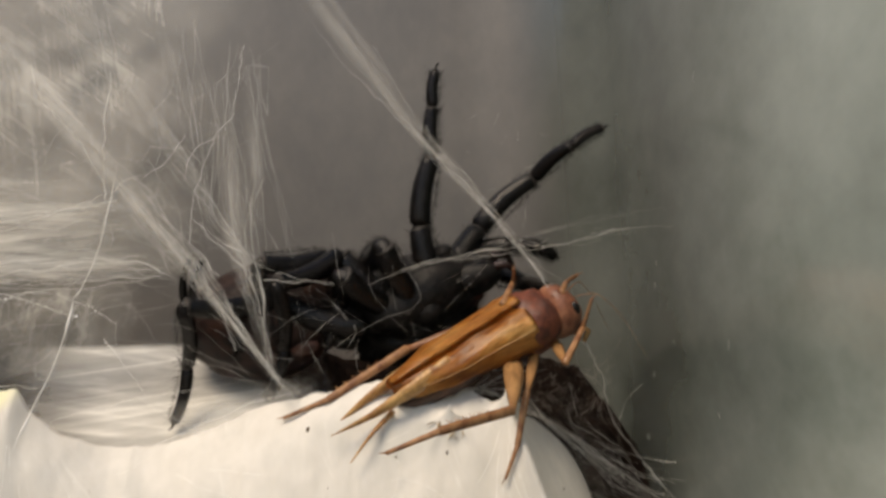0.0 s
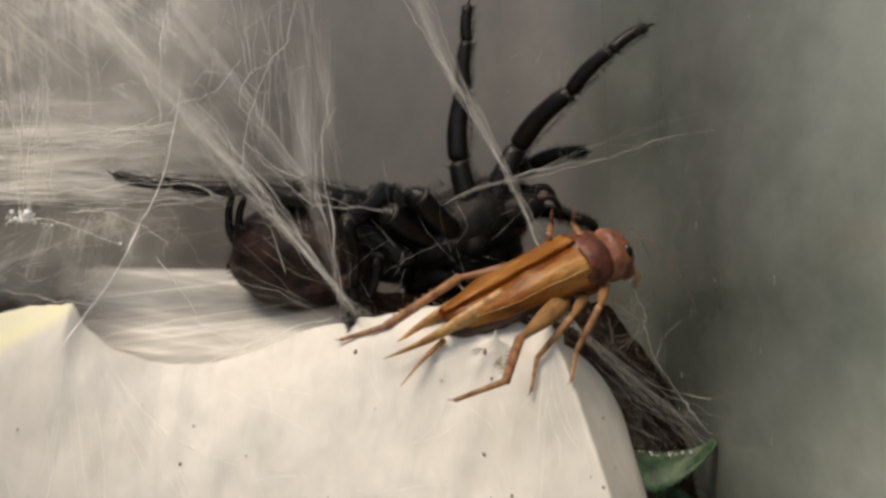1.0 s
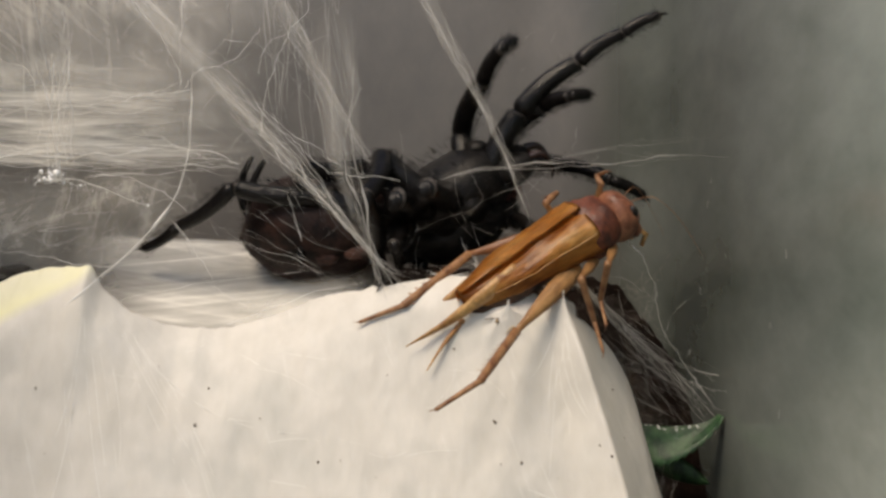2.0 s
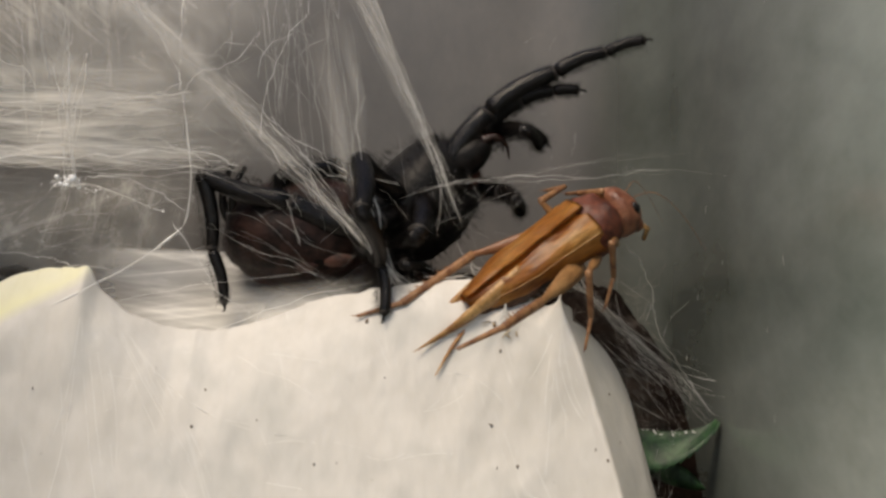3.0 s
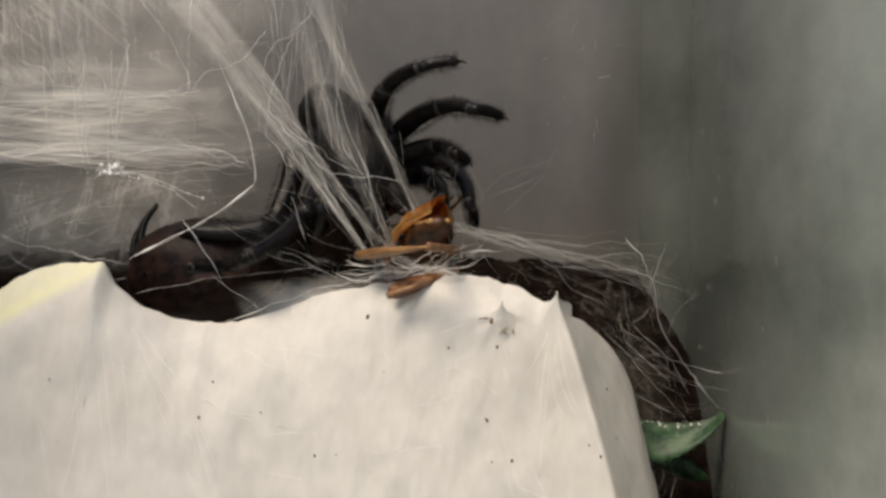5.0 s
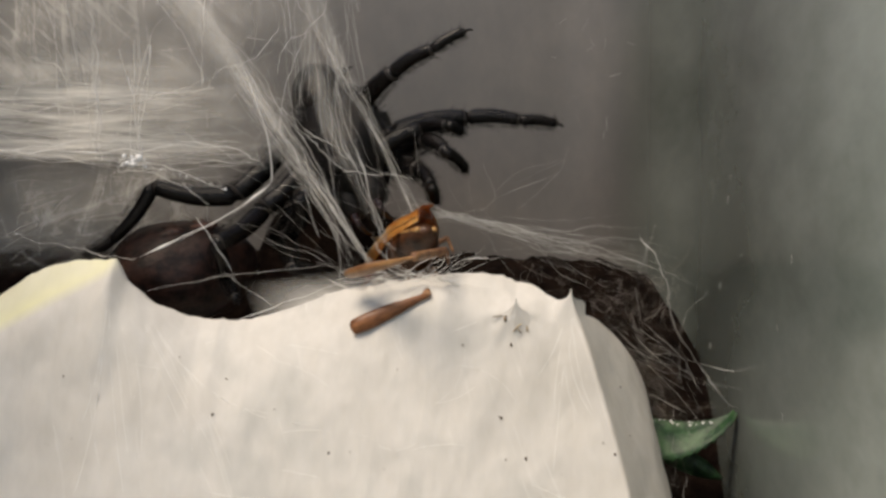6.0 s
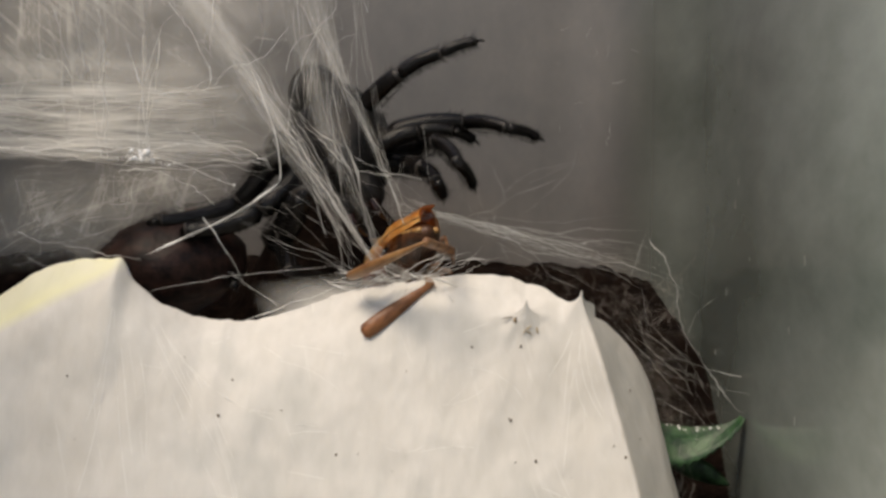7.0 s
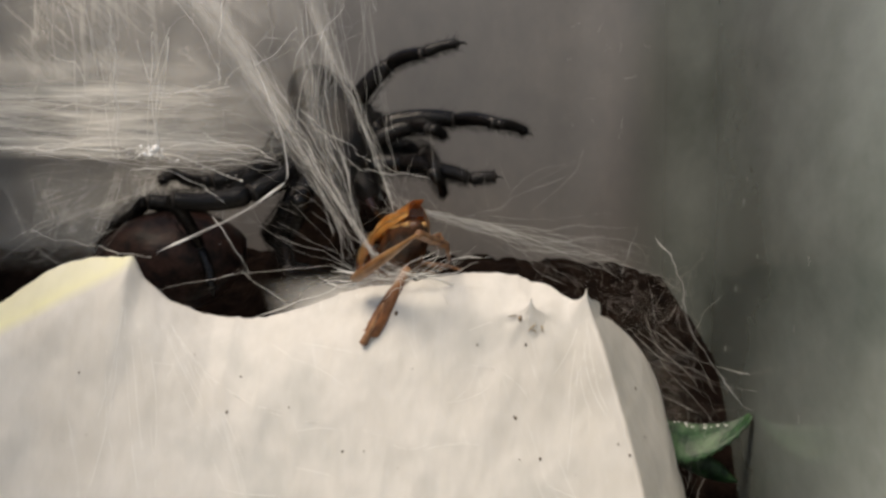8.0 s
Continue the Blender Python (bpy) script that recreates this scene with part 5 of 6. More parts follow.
    leg("c", 0.72, (4.2, -1.2, 0), [
        (0, (7.78, 67.76), (11.99, 68.55), (14.55, 67.88), (15.97, 67.28)),
        (0.5, (7.07, 67.39), (11.35, 68.65), (13.98, 68.73), (16.6, 68.5)),
        (1, (6.11, 68.41), (9.83, 70.15), (12.48, 70.87), (14.6, 71.08)),
        (1.5, (5.74, 69.28), (9.47, 72.14), (11.6, 72.9), (13.45, 73.41)),
        (2.8, (5.38, 72.37), (8.57, 74.5), (11.22, 74.76), (13.45, 74.97))] + [
        (3, (4.87, 73.2), (8.05, 74.8), (10.71, 75.07), (12.84, 75.07)),
        (3.5, (0.84, 71.14), (2.96, 73.25), (4.54, 72.98), (5.33, 72.09)),
        (4, (7.89, 64.62), (10.85, 62.73), (11.66, 59.24), (12.2, 55.47)),
        (4.5, (-2.55, 68.32), (-0.41, 67.77), (1.19, 66.69), (2.25, 65.89)),
        (5.8, (-5.08, 71.3), (-2.4, 71.29), (-0.79, 70.75), (0.81, 70.15))] + [
        (6, (-5.31, 71.49), (-3.16, 71.37), (-1.55, 70.94), (-0.22, 70.51)),
        (6.5, (-6.71, 72.12), (-4.03, 71.69), (-2.42, 71.16), (-1.25, 70.73)),
        (7, (-6.39, 72.13), (-3.45, 71.51), (-1.58, 70.82), (0.19, 70.03)),
        (7.5, (-7.7, 72.24), (-4.48, 71.45), (-2.88, 70.66), (-1.54, 69.87)),
        (8, (-8.45, 72), (-6.29, 71.2), (-4.67, 70.51), (-3.43, 70.08))])
    leg("f", 1.2, (3.5, 2.2, 0), [
        (0, (9.42, 66.73), (13.02, 64.93), (15.06, 63.75), (16.61, 63.12)),
        (0.5, (8.26, 67.01), (12.43, 65.19), (15.04, 63.99), (17.11, 62.81)),
        (1, (6.21, 66.98), (10.46, 65.79), (13.64, 64.63), (15.77, 64.04)),
        (1.5, (8.55, 66.78), (15.55, 65.88), (21.44, 63.1), (26.01, 61.42)),
        (2.8, (3.36, 70.23), (5.53, 71.2), (7.42, 70.77), (9.04, 69.57))] + [
        (3, (3.38, 70.25), (5.55, 71.23), (7.44, 70.8), (9.06, 69.61)),
        (3.5, (3.56, 67.6), (11.64, 67.71), (18.11, 68.68), (24.3, 69.48)),
        (3.8, (9.42, 63.89), (12.88, 60.96), (13.41, 55.63), (12.36, 51.37)),
        (4, (10.84, 65.69), (11.93, 60.31), (12.74, 54.4), (11.68, 50.08)),
        (4.5, (0.02, 67.35), (2.74, 64.62), (3.28, 60.26), (2.73, 57.54)),
        (5.8, (-5.26, 69.59), (-2.52, 69.85), (-0.33, 68.76), (1.41, 67.12))] + [
        (6, (-6.03, 69.24), (-3.56, 69.62), (-1.54, 68.14), (0.27, 66.66)),
        (6.5, (-6.35, 69.9), (-3.89, 69.74), (-1.97, 68.27), (-0.6, 66.53)),
        (7, (-5.97, 69.39), (-3.25, 69.57), (-1.22, 67.24), (0.22, 65.24)),
        (7.5, (-6.77, 69.22), (-4.03, 68.42), (-2.38, 66.25), (-1.17, 64.63)),
        (8, (-7.01, 69.22), (-5.08, 68.14), (-3.96, 65.95), (-3.35, 64.26))])
    leg("g", 0.72, (4.2, 1.2, 0), [
        (0, (6.03, 63.23), (8.07, 62.06), (9.58, 60.91), (10.04, 59.83)),
        (1.5, (4.71, 61.99), (6.85, 60.89), (8.45, 59.79), (8.97, 58.71)),
        (3, (3.37, 65.93), (5.53, 65.39), (6.61, 64.31), (7.15, 63.23)),
        (3.5, (0.86, 69.75), (3.56, 70.56), (5.71, 70.02), (7.22, 68.95)),
        (4, (7.89, 65.69), (12.72, 65.42), (13.8, 61.93), (14.34, 58.7))] + [
        (4.5, (-2.16, 66.27), (0.02, 65.17), (0.56, 63.54), (0.01, 61.9)),
        (6, (-6.58, 67.33), (-4.39, 66.78), (-3.01, 65.14), (-2.74, 63.5)),
        (7, (-6.78, 67.48), (-4.59, 66.95), (-3.22, 65.6), (-2.66, 64.24)),
        (7.5, (-6.21, 67.32), (-2.93, 67.45), (-0.21, 67.08), (2.07, 66.98)),
        (8, (-7, 67.31), (-3.97, 66.5), (-0.4, 65.59), (3.4, 66.15))])
    leg("d", 1.0, (-4.5, -4.8, 0), [
        (0, (-10.02, 64.7), (-17.25, 64.36), (-18.1, 59), (-19.65, 53.74)),
        (0.5, (-10.91, 63.64), (-17.71, 62.94), (-19.94, 58.37), (-23.56, 54.94)),
        (0.8, (-8.64, 68.35), (-16.31, 69.92), (-21.42, 70.36), (-25.5, 71.02)),
        (1, (-8.98, 67.44), (-17.19, 68.54), (-25.38, 69.07), (-30.37, 70.08)),
        (1.5, (-8.96, 65.2), (-17.77, 64.55), (-27.07, 64.31), (-34.28, 63.89))] + [
        (2.8, (-18.7, 65.13), (-24.59, 67.02), (-22.98, 57.89), (-21.64, 53.6)),
        (3, (-17.62, 65.38), (-23.78, 67.26), (-21.24, 57.86), (-20, 53.29)),
        (3.5, (-17.2, 58.2), (-25.6, 59.6), (-24.2, 54.4), (-19.8, 53.0)),
        (4, (-8.86, 65.71), (-13.76, 69.23), (-9.95, 65.71), (-6.69, 61.92)),
        (4.5, (-14.85, 60.85), (-22.64, 60.59), (-27.15, 57.55), (-29.98, 55.34))] + [
        (5.8, (-21.89, 62.49), (-31.44, 61.94), (-33.74, 57.49), (-34.05, 54.14)),
        (6, (-23.23, 64.34), (-33.06, 65.45), (-36.11, 59.62), (-36.81, 57.66)),
        (6.5, (-25.15, 63.29), (-32.73, 63.1), (-36.7, 60.47), (-38.97, 58.24)),
        (7, (-24.89, 62.44), (-31.27, 61.73), (-36.28, 60.15), (-39.34, 58.19)),
        (7.5, (-26.04, 63.25), (-33.02, 62.76), (-37.51, 61.07), (-40.6, 58.83))] + [
        (8, (-25.92, 64.19), (-34.14, 63.59), (-39, 61.49), (-42.34, 58.49))], (-1, -1, 1, 1))
    leg("e", 0.9, (-0.5, -3.0, 0), [
        (0, (-5.7, 69.76), (-9.35, 65.89), (-9.23, 60.06), (-10.97, 55.55)),
        (0.5, (-5.81, 69.48), (-7.8, 64.92), (-7.79, 59.28), (-8.76, 54.5)),
        (1, (-6.09, 69.43), (-7.62, 64.56), (-7.41, 58.88), (-7.53, 54.4)),
        (1.5, (-6.57, 69.44), (-7.83, 64.67), (-6.97, 59.46), (-6.78, 54.37)),
        (2.8, (-7.26, 68.31), (-6.48, 63.08), (-5.19, 58.38), (-4.94, 54.32))] + [
        (3, (-7.76, 67.79), (-7.24, 62.82), (-5.68, 58.38), (-5.41, 53.95)),
        (3.5, (-10.65, 68.93), (-9.09, 64.75), (-4.39, 60.57), (-1.25, 60.57)),
        (4, (-9.55, 69.22), (-7.44, 64.5), (-4.28, 60.3), (-1.66, 57.42)),
        (4.5, (-10.41, 61.94), (-14.86, 58.1), (-20.42, 59.21), (-24.6, 60.04)),
        (5.8, (-19.09, 63.04), (-22.46, 59.73), (-23.6, 55.85), (-21.37, 54.19))] + [
        (6, (-19.88, 62.96), (-22.97, 59.64), (-23.83, 56.31), (-21.59, 54.38)),
        (6.5, (-20.69, 63.03), (-26.83, 61.35), (-25.15, 58.04), (-22.92, 55.3)),
        (7, (-21.02, 62.75), (-28.2, 60.77), (-25.41, 57.77), (-23.46, 55.32)),
        (7.5, (-21.59, 62.85), (-28.26, 61.42), (-26.01, 57.86), (-23.77, 55.12)),
        (8, (-22.54, 64.21), (-29.6, 63.62), (-27.88, 58.9), (-26.34, 54.74))], (-1, -1, 1, -1))
    leg("h", 0.8, (-3.0, -1.5, 0), [
        (0, (-6.27, 69.23), (-11.05, 67.93), (-12.83, 63.32), (-13.5, 60.23)),
        (0.5, (-6.08, 68.26), (-10.86, 67.96), (-12.09, 63.76), (-12.24, 60.07)),
        (1, (-7.64, 67.89), (-11.88, 68.54), (-15.16, 64.9), (-15.26, 60.64)),
        (1.5, (-8.08, 68.07), (-12.37, 67.05), (-13.51, 62.25), (-12.48, 59.02)),
        (2.8, (-9.05, 67.54), (-14.42, 67.01), (-15.5, 62.17), (-15.5, 57.87))] + [
        (3, (-10.11, 68.08), (-15.48, 67), (-16.55, 62.15), (-16, 57.85)),
        (3.5, (-11.94, 63.79), (-18.34, 62.45), (-20.74, 58.45), (-19.41, 54.45)),
        (4, (-8.87, 68.96), (-13.22, 69.51), (-14.31, 65.72), (-12.13, 61.92)),
        (4.5, (-10.94, 67.41), (-12.02, 72.06), (-13.14, 69.07), (-13.71, 65.78)),
        (5.8, (-15.73, 69.63), (-16, 74.02), (-14.05, 75.64), (-11.84, 77.81))] + [
        (6, (-15.96, 69.55), (-16.51, 73.66), (-15.11, 75.84), (-12.62, 77.73)),
        (6.5, (-17.91, 67.43), (-21.25, 68.25), (-23.48, 64.67), (-24.59, 61.36)),
        (7, (-17.74, 67.42), (-21.61, 68.38), (-23.24, 64.65), (-23.77, 61.35)),
        (8, (-22, 67.53), (-27.9, 65.68), (-32.84, 66.77), (-32.61, 65.66))], (1, -1, 1, -1))

    leg("i", 0.8, (-1.5, -3.0, 0), [
        (0, (-3.72, 66.4), (-4.92, 63.36), (-3, 60.65), (-1.02, 58.98)),
        (0.5, (-3.48, 65.9), (-4.68, 62.81), (-2.71, 60.08), (-0.7, 58.41)),
        (1, (-3.94, 65.6), (-5.61, 62.48), (-3.57, 59.79), (-1.51, 58.14)),
        (1.5, (-4.34, 65.27), (-5.97, 62.11), (-3.89, 59.43), (-1.78, 58.33)),
        (2.8, (-5.25, 62.11), (-6.85, 59.98), (-4.73, 57.85), (-2.6, 57.31))] + [
        (3, (-6.29, 62.11), (-7.89, 59.98), (-5.23, 57.85), (-3.09, 57.31)),
        (3.5, (-9.28, 66.45), (-13.01, 65.92), (-14.08, 62.19), (-13.55, 58.45)),
        (4, (-3.37, 60.84), (-7.67, 61.91), (-6.59, 58.69), (-4.44, 57.09)),
        (4.5, (-12.63, 60.84), (-17.63, 59.75), (-14.31, 58.1), (-10.44, 57.55)),
        (6, (-17.1, 62.96), (-20.17, 60.2), (-18.79, 56.88), (-15.17, 55.79))] + [
        (8, (-19.18, 62.85), (-22.53, 60.33), (-20.83, 56.75), (-16.91, 55.68))], (-1, 1, 1, -1))
    leg("j", 0.8, (0.5, -3.2, 0), [
        (0, (0.05, 68.79), (-2.11, 67.35), (-4.38, 63.84), (-5.63, 59.78)),
        (0.5, (0.85, 68.34), (-1.89, 66.35), (-4.13, 63.3), (-4.85, 59.15)),
        (1, (-1.26, 67.11), (-3.44, 64.53), (-5.11, 61.41), (-6.26, 57.76)),
        (1.5, (-1.66, 66.83), (-3.84, 63.14), (-5.47, 60.51), (-6.03, 57.87)),
        (3, (-2.56, 61.04), (-5.22, 60.51), (-3.63, 58.38), (-1.49, 57.84))] + [
        (3.5, (-7.68, 70.19), (-8.75, 65.92), (-10.88, 62.19), (-11.95, 58.45)),
        (4, (-2.3, 59.77), (-5.52, 60.3), (-7.66, 58.15), (-4.44, 56.55)),
        (4.5, (-9.86, 63.03), (-12.63, 60.3), (-15.96, 59.2), (-12.09, 57.55)),
        (6, (-15.15, 64.06), (-17.66, 60.2), (-16.28, 57.17), (-13.5, 56.35)),
        (8, (-16.95, 63.96), (-19.72, 59.8), (-18.03, 56.78), (-14.96, 56.25))], (-1, 1, -1, 1))

    prey = [
        (0, (8.14, -1, 59.39), (0.906, 0.22, 0.42), (-0.3, -0.55, 0.8)),
        (0.5, (8.8, -1, 59.09), (0.91, 0.22, 0.41), (-0.3, -0.5, 0.8)),
        (1.0, (8.68, -1, 58.8), (0.92, 0.22, 0.385), (-0.3, -0.5, 0.8)),
        (1.5, (8.35, -1, 58.44), (0.90, 0.22, 0.43), (-0.3, -0.5, 0.8)),
        (2.8, (8.65, -1, 59.74), (0.77, 0.2, 0.64), (-0.5, -0.6, 0.6)),
        (3.0, (8.99, -1, 59.36), (0.83, 0.2, 0.56), (-0.5, -0.6, 0.6)),
        (3.5, (6.8, 0, 59.05), (0.9, 0.2, 0.42), (-0.2, 0.4, 0.9)),
        (3.7, (6.24, 1.50, 58.83), (0.88, 0.15, -0.38), (0.1, 0.9, 0.4)),
        (3.8, (5.77, 1.50, 58.79), (0.85, 0.25, -0.38), (0.1, 0.95, 0.2)),
        (4, (5.84, 2.31, 58.67), (0.45, 0.75, -0.3), (0, 0.75, 0.55)),
        (4.3, (2.27, 4.75, 60.45), (0.1, 0.85, -0.3), (-0.2, 0.3, 0.95)),
        (4.5, (0.31, 5.74, 60.87), (-0.2, 0.85, -0.2), (-0.25, 0.1, 0.95)),
        (5, (-2.87, 5.54, 59.60), (-0.25, 0.85, -0.3), (-0.1, 0.35, 0.93)),
        (5.8, (-5.53, 5.60, 58.31), (-0.3, 0.85, -0.35), (-0.1, 0.35, 0.93)),
        (6.5, (-6.03, 5.60, 58.34), (-0.3, 0.85, -0.35), (-0.1, 0.35, 0.93)),
        (7, (-6.37, 5.60, 58.34), (-0.3, 0.85, -0.35), (-0.1, 0.35, 0.93)),
        (8, (-7.92, 5.60, 58.68), (-0.3, 0.85, -0.35), (-0.1, 0.35, 0.93))]
    walk(CRICKET, [(t, placed(prey, t)) for t in STEPS])

    for piece, pivot in FOLDS:
        at = Matrix.Translation(mm(pivot))
        walk(piece, [(s, at @ Matrix.Rotation(radians(angle), 4, "Y") @ at.inverted()) for s, angle in ((0, 0), (3.7, 0), (3.8, 86), (3.9, 172), (8, 172))])

    def cleg(name, kind, hip, rows, signs=(-1, 1, -1), loose=None, turned=False):
        limb(prey, CLEGS[name], kind[0], hip, rows, signs, loose, turned)
    cleg("hind_near", HIND, (1.5, -2.0, -1.5), [
        (0, (9.45, 54.85), (3.72, 54.27), (-1.2, 52.61)),
        (0.5, (5.08, 52.82), (3.9, 48.63), (-0.49, 46.43)),
        (1, (6.41, 54.72), (4.65, 52.36), (0.99, 51.27)),
        (1.5, (4.43, 51.98), (1.44, 47.65), (-2.48, 45.05)),
        (2.8, (6.74, 53.96), (2.82, 52.51), (0.38, 51.54))] + [
        (3, (7.29, 55.43), (3.86, 53.97), (0.43, 52.52)),
        (3.5, (8.6, 54.92), (5.67, 51.74), (2.64, 50.17)),
        (4, (9.24, 60.07), (5.05, 51.3), (1.69, 49.16)),
        (4.5, (-0.3, 60.5), (0.94, 59.9), (1.93, 59.41)),
        (5.8, (-2.63, 58.73), (-0.99, 58.93), (-0.49, 57.94))] + [
        (6, (-3.45, 58.85), (-1.7, 59.11), (-1.2, 57.86)),
        (6.5, (-3.63, 60.15), (-1.99, 59.47), (-1.48, 57.98)),
        (7, (-3.52, 60.01), (-2.03, 59.43), (-1.53, 57.95)),
        (7.5, (-4.13, 60.08), (-2.49, 59.3), (-1.98, 57.82)),
        (8, (-4.46, 60.57), (-3.05, 59.79), (-2.54, 58.05))], (-1, -1, -1),
        [(0, 0, (-6.53, 0, 60.08)), (4.1, 0, (-6.53, 0, 60.08)), (4.5, 1, (-6.53, 0, 60.08)), (5.8, 1, (-9.32, -2.5, 57.19)), (6.5, 1, (-10.09, -2.5, 57.2)), (8, 1, (-10.38, -2.5, 56.75))], True)
    cleg("hind_far", FAR, (1.5, 2.2, 0.2), [
        (0, (-1.67, 58.88), (-6.37, 55.19), (-10.4, 54.06)),
        (0.5, (-1.42, 58.53), (-6.67, 54.18), (-10.2, 53.96)),
        (1, (-0.19, 59.3), (-6.44, 54.39), (-10.27, 53.99)),
        (1.5, (-0.09, 59), (-5.7, 54.05), (-9.67, 53.08)),
        (2.8, (0.68, 58.11), (-4.65, 53.23), (-8.51, 52.21))] + [
        (3, (0.82, 58.89), (-4.86, 54.51), (-8.73, 53.74)),
        (3.5, (-0.1, 60.31), (-4.08, 56.33), (-8.99, 53.08)),
        (4, (1.08, 61.8), (2.82, 57.84), (4.3, 56.85)),
        (4.5, (-0.86, 57.71), (0.19, 57.18), (1.24, 57.18)),
        (5.8, (-4.65, 54.66), (-3.6, 56.25), (-2.81, 57.2))] + [
        (6, (-4.71, 54.48), (-3.66, 56.17), (-3.03, 57.12)),
        (6.5, (-4.98, 55.25), (-3.93, 56.83), (-3.3, 57.78)),
        (7, (-4.89, 55.18), (-3.86, 56.76), (-3.24, 57.81)),
        (7.5, (-6.41, 55.99), (-6.27, 56.74), (-6.02, 57.75)),
        (8, (-6.88, 55.96), (-6.53, 56.72), (-6.13, 57.73))], (1, 1, 1),
        [(0, 0, (-2.96, -3, 56.98)), (4.2, 0, (-2.96, -3, 56.98)), (4.7, 1, (-2.96, -3, 56.98)), (5.8, 1, (-9.32, -3.3, 52.54)), (6.5, 1, (-8.97, -3.3, 52.33)), (8, 1, (-8.94, -3.3, 51.86))])
    cleg("mid_near", FORE, (3.6, -1.8, -2.0), [
        (0, (11.27, 55.61), (10, 50.93), (8.17, 47.03)),
        (0.5, (11.65, 56.27), (9.43, 51.57), (7.92, 46.4)),
        (1, (11.19, 55.99), (8.65, 53.13), (7.57, 49.75)),
        (1.5, (10.5, 56.73), (12.43, 53.74), (13.38, 51.76)),
        (2.8, (11.81, 57.35), (12.29, 52.4), (12.52, 48.7))] + [
        (3, (11.86, 57.87), (12.35, 53.91), (11.74, 50.94)),
        (3.5, (10.68, 57.58), (8.7, 54.61), (5.74, 52.14)),
        (3.8, (2.45, 59.91), (3.94, 55.95), (3.45, 53.97)),
        (4, (1.58, 61.8), (2.67, 58.58), (3.56, 57.1)),
        (4.5, (-0.11, 59.89), (-1.12, 57.88), (-2.38, 56.88)),
        (6, (-5.8, 57.81), (-4.03, 56.81), (-2.26, 56.56))] + [
        (8, (-7.66, 57.97), (-5.88, 56.98), (-4.1, 56.74))])
    cleg("fore_near", FORE, (5.8, -1.6, -2.0), [
        (0, (14.56, 57.8), (16.69, 60.56), (17.35, 62.93)),
        (0.5, (14.91, 57.55), (18.45, 59.32), (21.89, 59.38)),
        (1, (13.67, 56.89), (11.59, 53.04), (10.5, 49.66)),
        (1.5, (12.97, 57.18), (12.18, 53.75), (12.9, 52.26)),
        (2.8, (14.06, 59.82), (14.79, 56.85), (14.03, 53.88))] + [
        (3, (14.11, 60.35), (14.6, 57.37), (13.84, 54.65)),
        (3.5, (14.14, 60.54), (15.13, 57.08), (14.64, 54.12)),
        (3.8, (8.88, 56.95), (8.14, 53.98), (5.92, 52.49)),
        (4, (7.26, 61.8), (4.05, 59.33), (2.82, 57.59)),
        (4.5, (1.4, 59.39), (-0.11, 57.88), (-1.12, 56.88)),
        (6, (-3.78, 57.31), (-2.01, 56.56), (-0.75, 56.31))] + [
        (8, (-5.88, 57.73), (-4.11, 56.99), (-2.34, 56.76))])
    cleg("mid_far", FORE, (3.6, 1.8, -1.5), [
        (0, (9.99, 62.95), (11.4, 64.92), (11.21, 65.95)),
        (0.5, (9.87, 62.99), (11.23, 64.22), (8.88, 63.82)),
        (1, (10.03, 63.03), (10.84, 64.31), (10.6, 64.83)),
        (1.5, (8.7, 63.4), (10.28, 64.42), (10.81, 64.94)),
        (2.8, (8.41, 63.58), (9.99, 65.14), (5.79, 62.8))] + [
        (3, (8.45, 64.13), (11.08, 65.7), (8.98, 65.17)),
        (3.5, (8.15, 62.14), (9.19, 63.71), (10.76, 63.19)),
        (3.8, (5.91, 60.9), (4.43, 58.92), (3.44, 56.94)),
        (4, (10.22, 60.32), (10.23, 57.85), (9.24, 56.61)),
        (4.5, (0.41, 65.39), (-0.59, 66.9), (0.42, 68.39)),
        (6, (-2.26, 57.82), (-1.25, 56.82), (-0.25, 56.57))] + [
        (8, (-4.37, 58.25), (-3.1, 57.26), (-1.84, 57.02))])
    cleg("fore_far", FORE, (5.8, 1.6, -1.5), [
        (0, (15.17, 63.67), (16.27, 64.63), (16.81, 65.11)),
        (1, (12.62, 62.96), (12.66, 64.26), (12.43, 65.04)),
        (1.5, (13.42, 64.9), (15.53, 66.18), (17.38, 67.09)),
        (2.8, (13.67, 65.66), (11.04, 65.67), (8.94, 65.15)),
        (3.5, (13.37, 62.66), (14.41, 63.19), (14.94, 63.71))] + [
        (3.8, (10.35, 58.43), (10.11, 55.96), (8.88, 54.73)),
        (4, (8, 62.3), (8.75, 58.84), (9.73, 57.11)),
        (4.5, (2.41, 65.38), (1.91, 66.38), (2.41, 67.38)),
        (6, (-2.26, 61.34), (-1.26, 60.34), (-1, 58.83)),
        (8, (-4.39, 61.78), (-3.38, 60.78), (-3.11, 59.27))])


    def drag(key, rows):
        """Rows of seconds, gathered end, a point that the far end lies towards."""
        keys = []
        for t in STEPS:
            a, b, s = along(rows, t)
            keys.append((t, aimed(Vector(a[1]).lerp(Vector(b[1]), s), Vector(a[2]).lerp(Vector(b[2]), s))))
        walk(WEBS[key], keys)
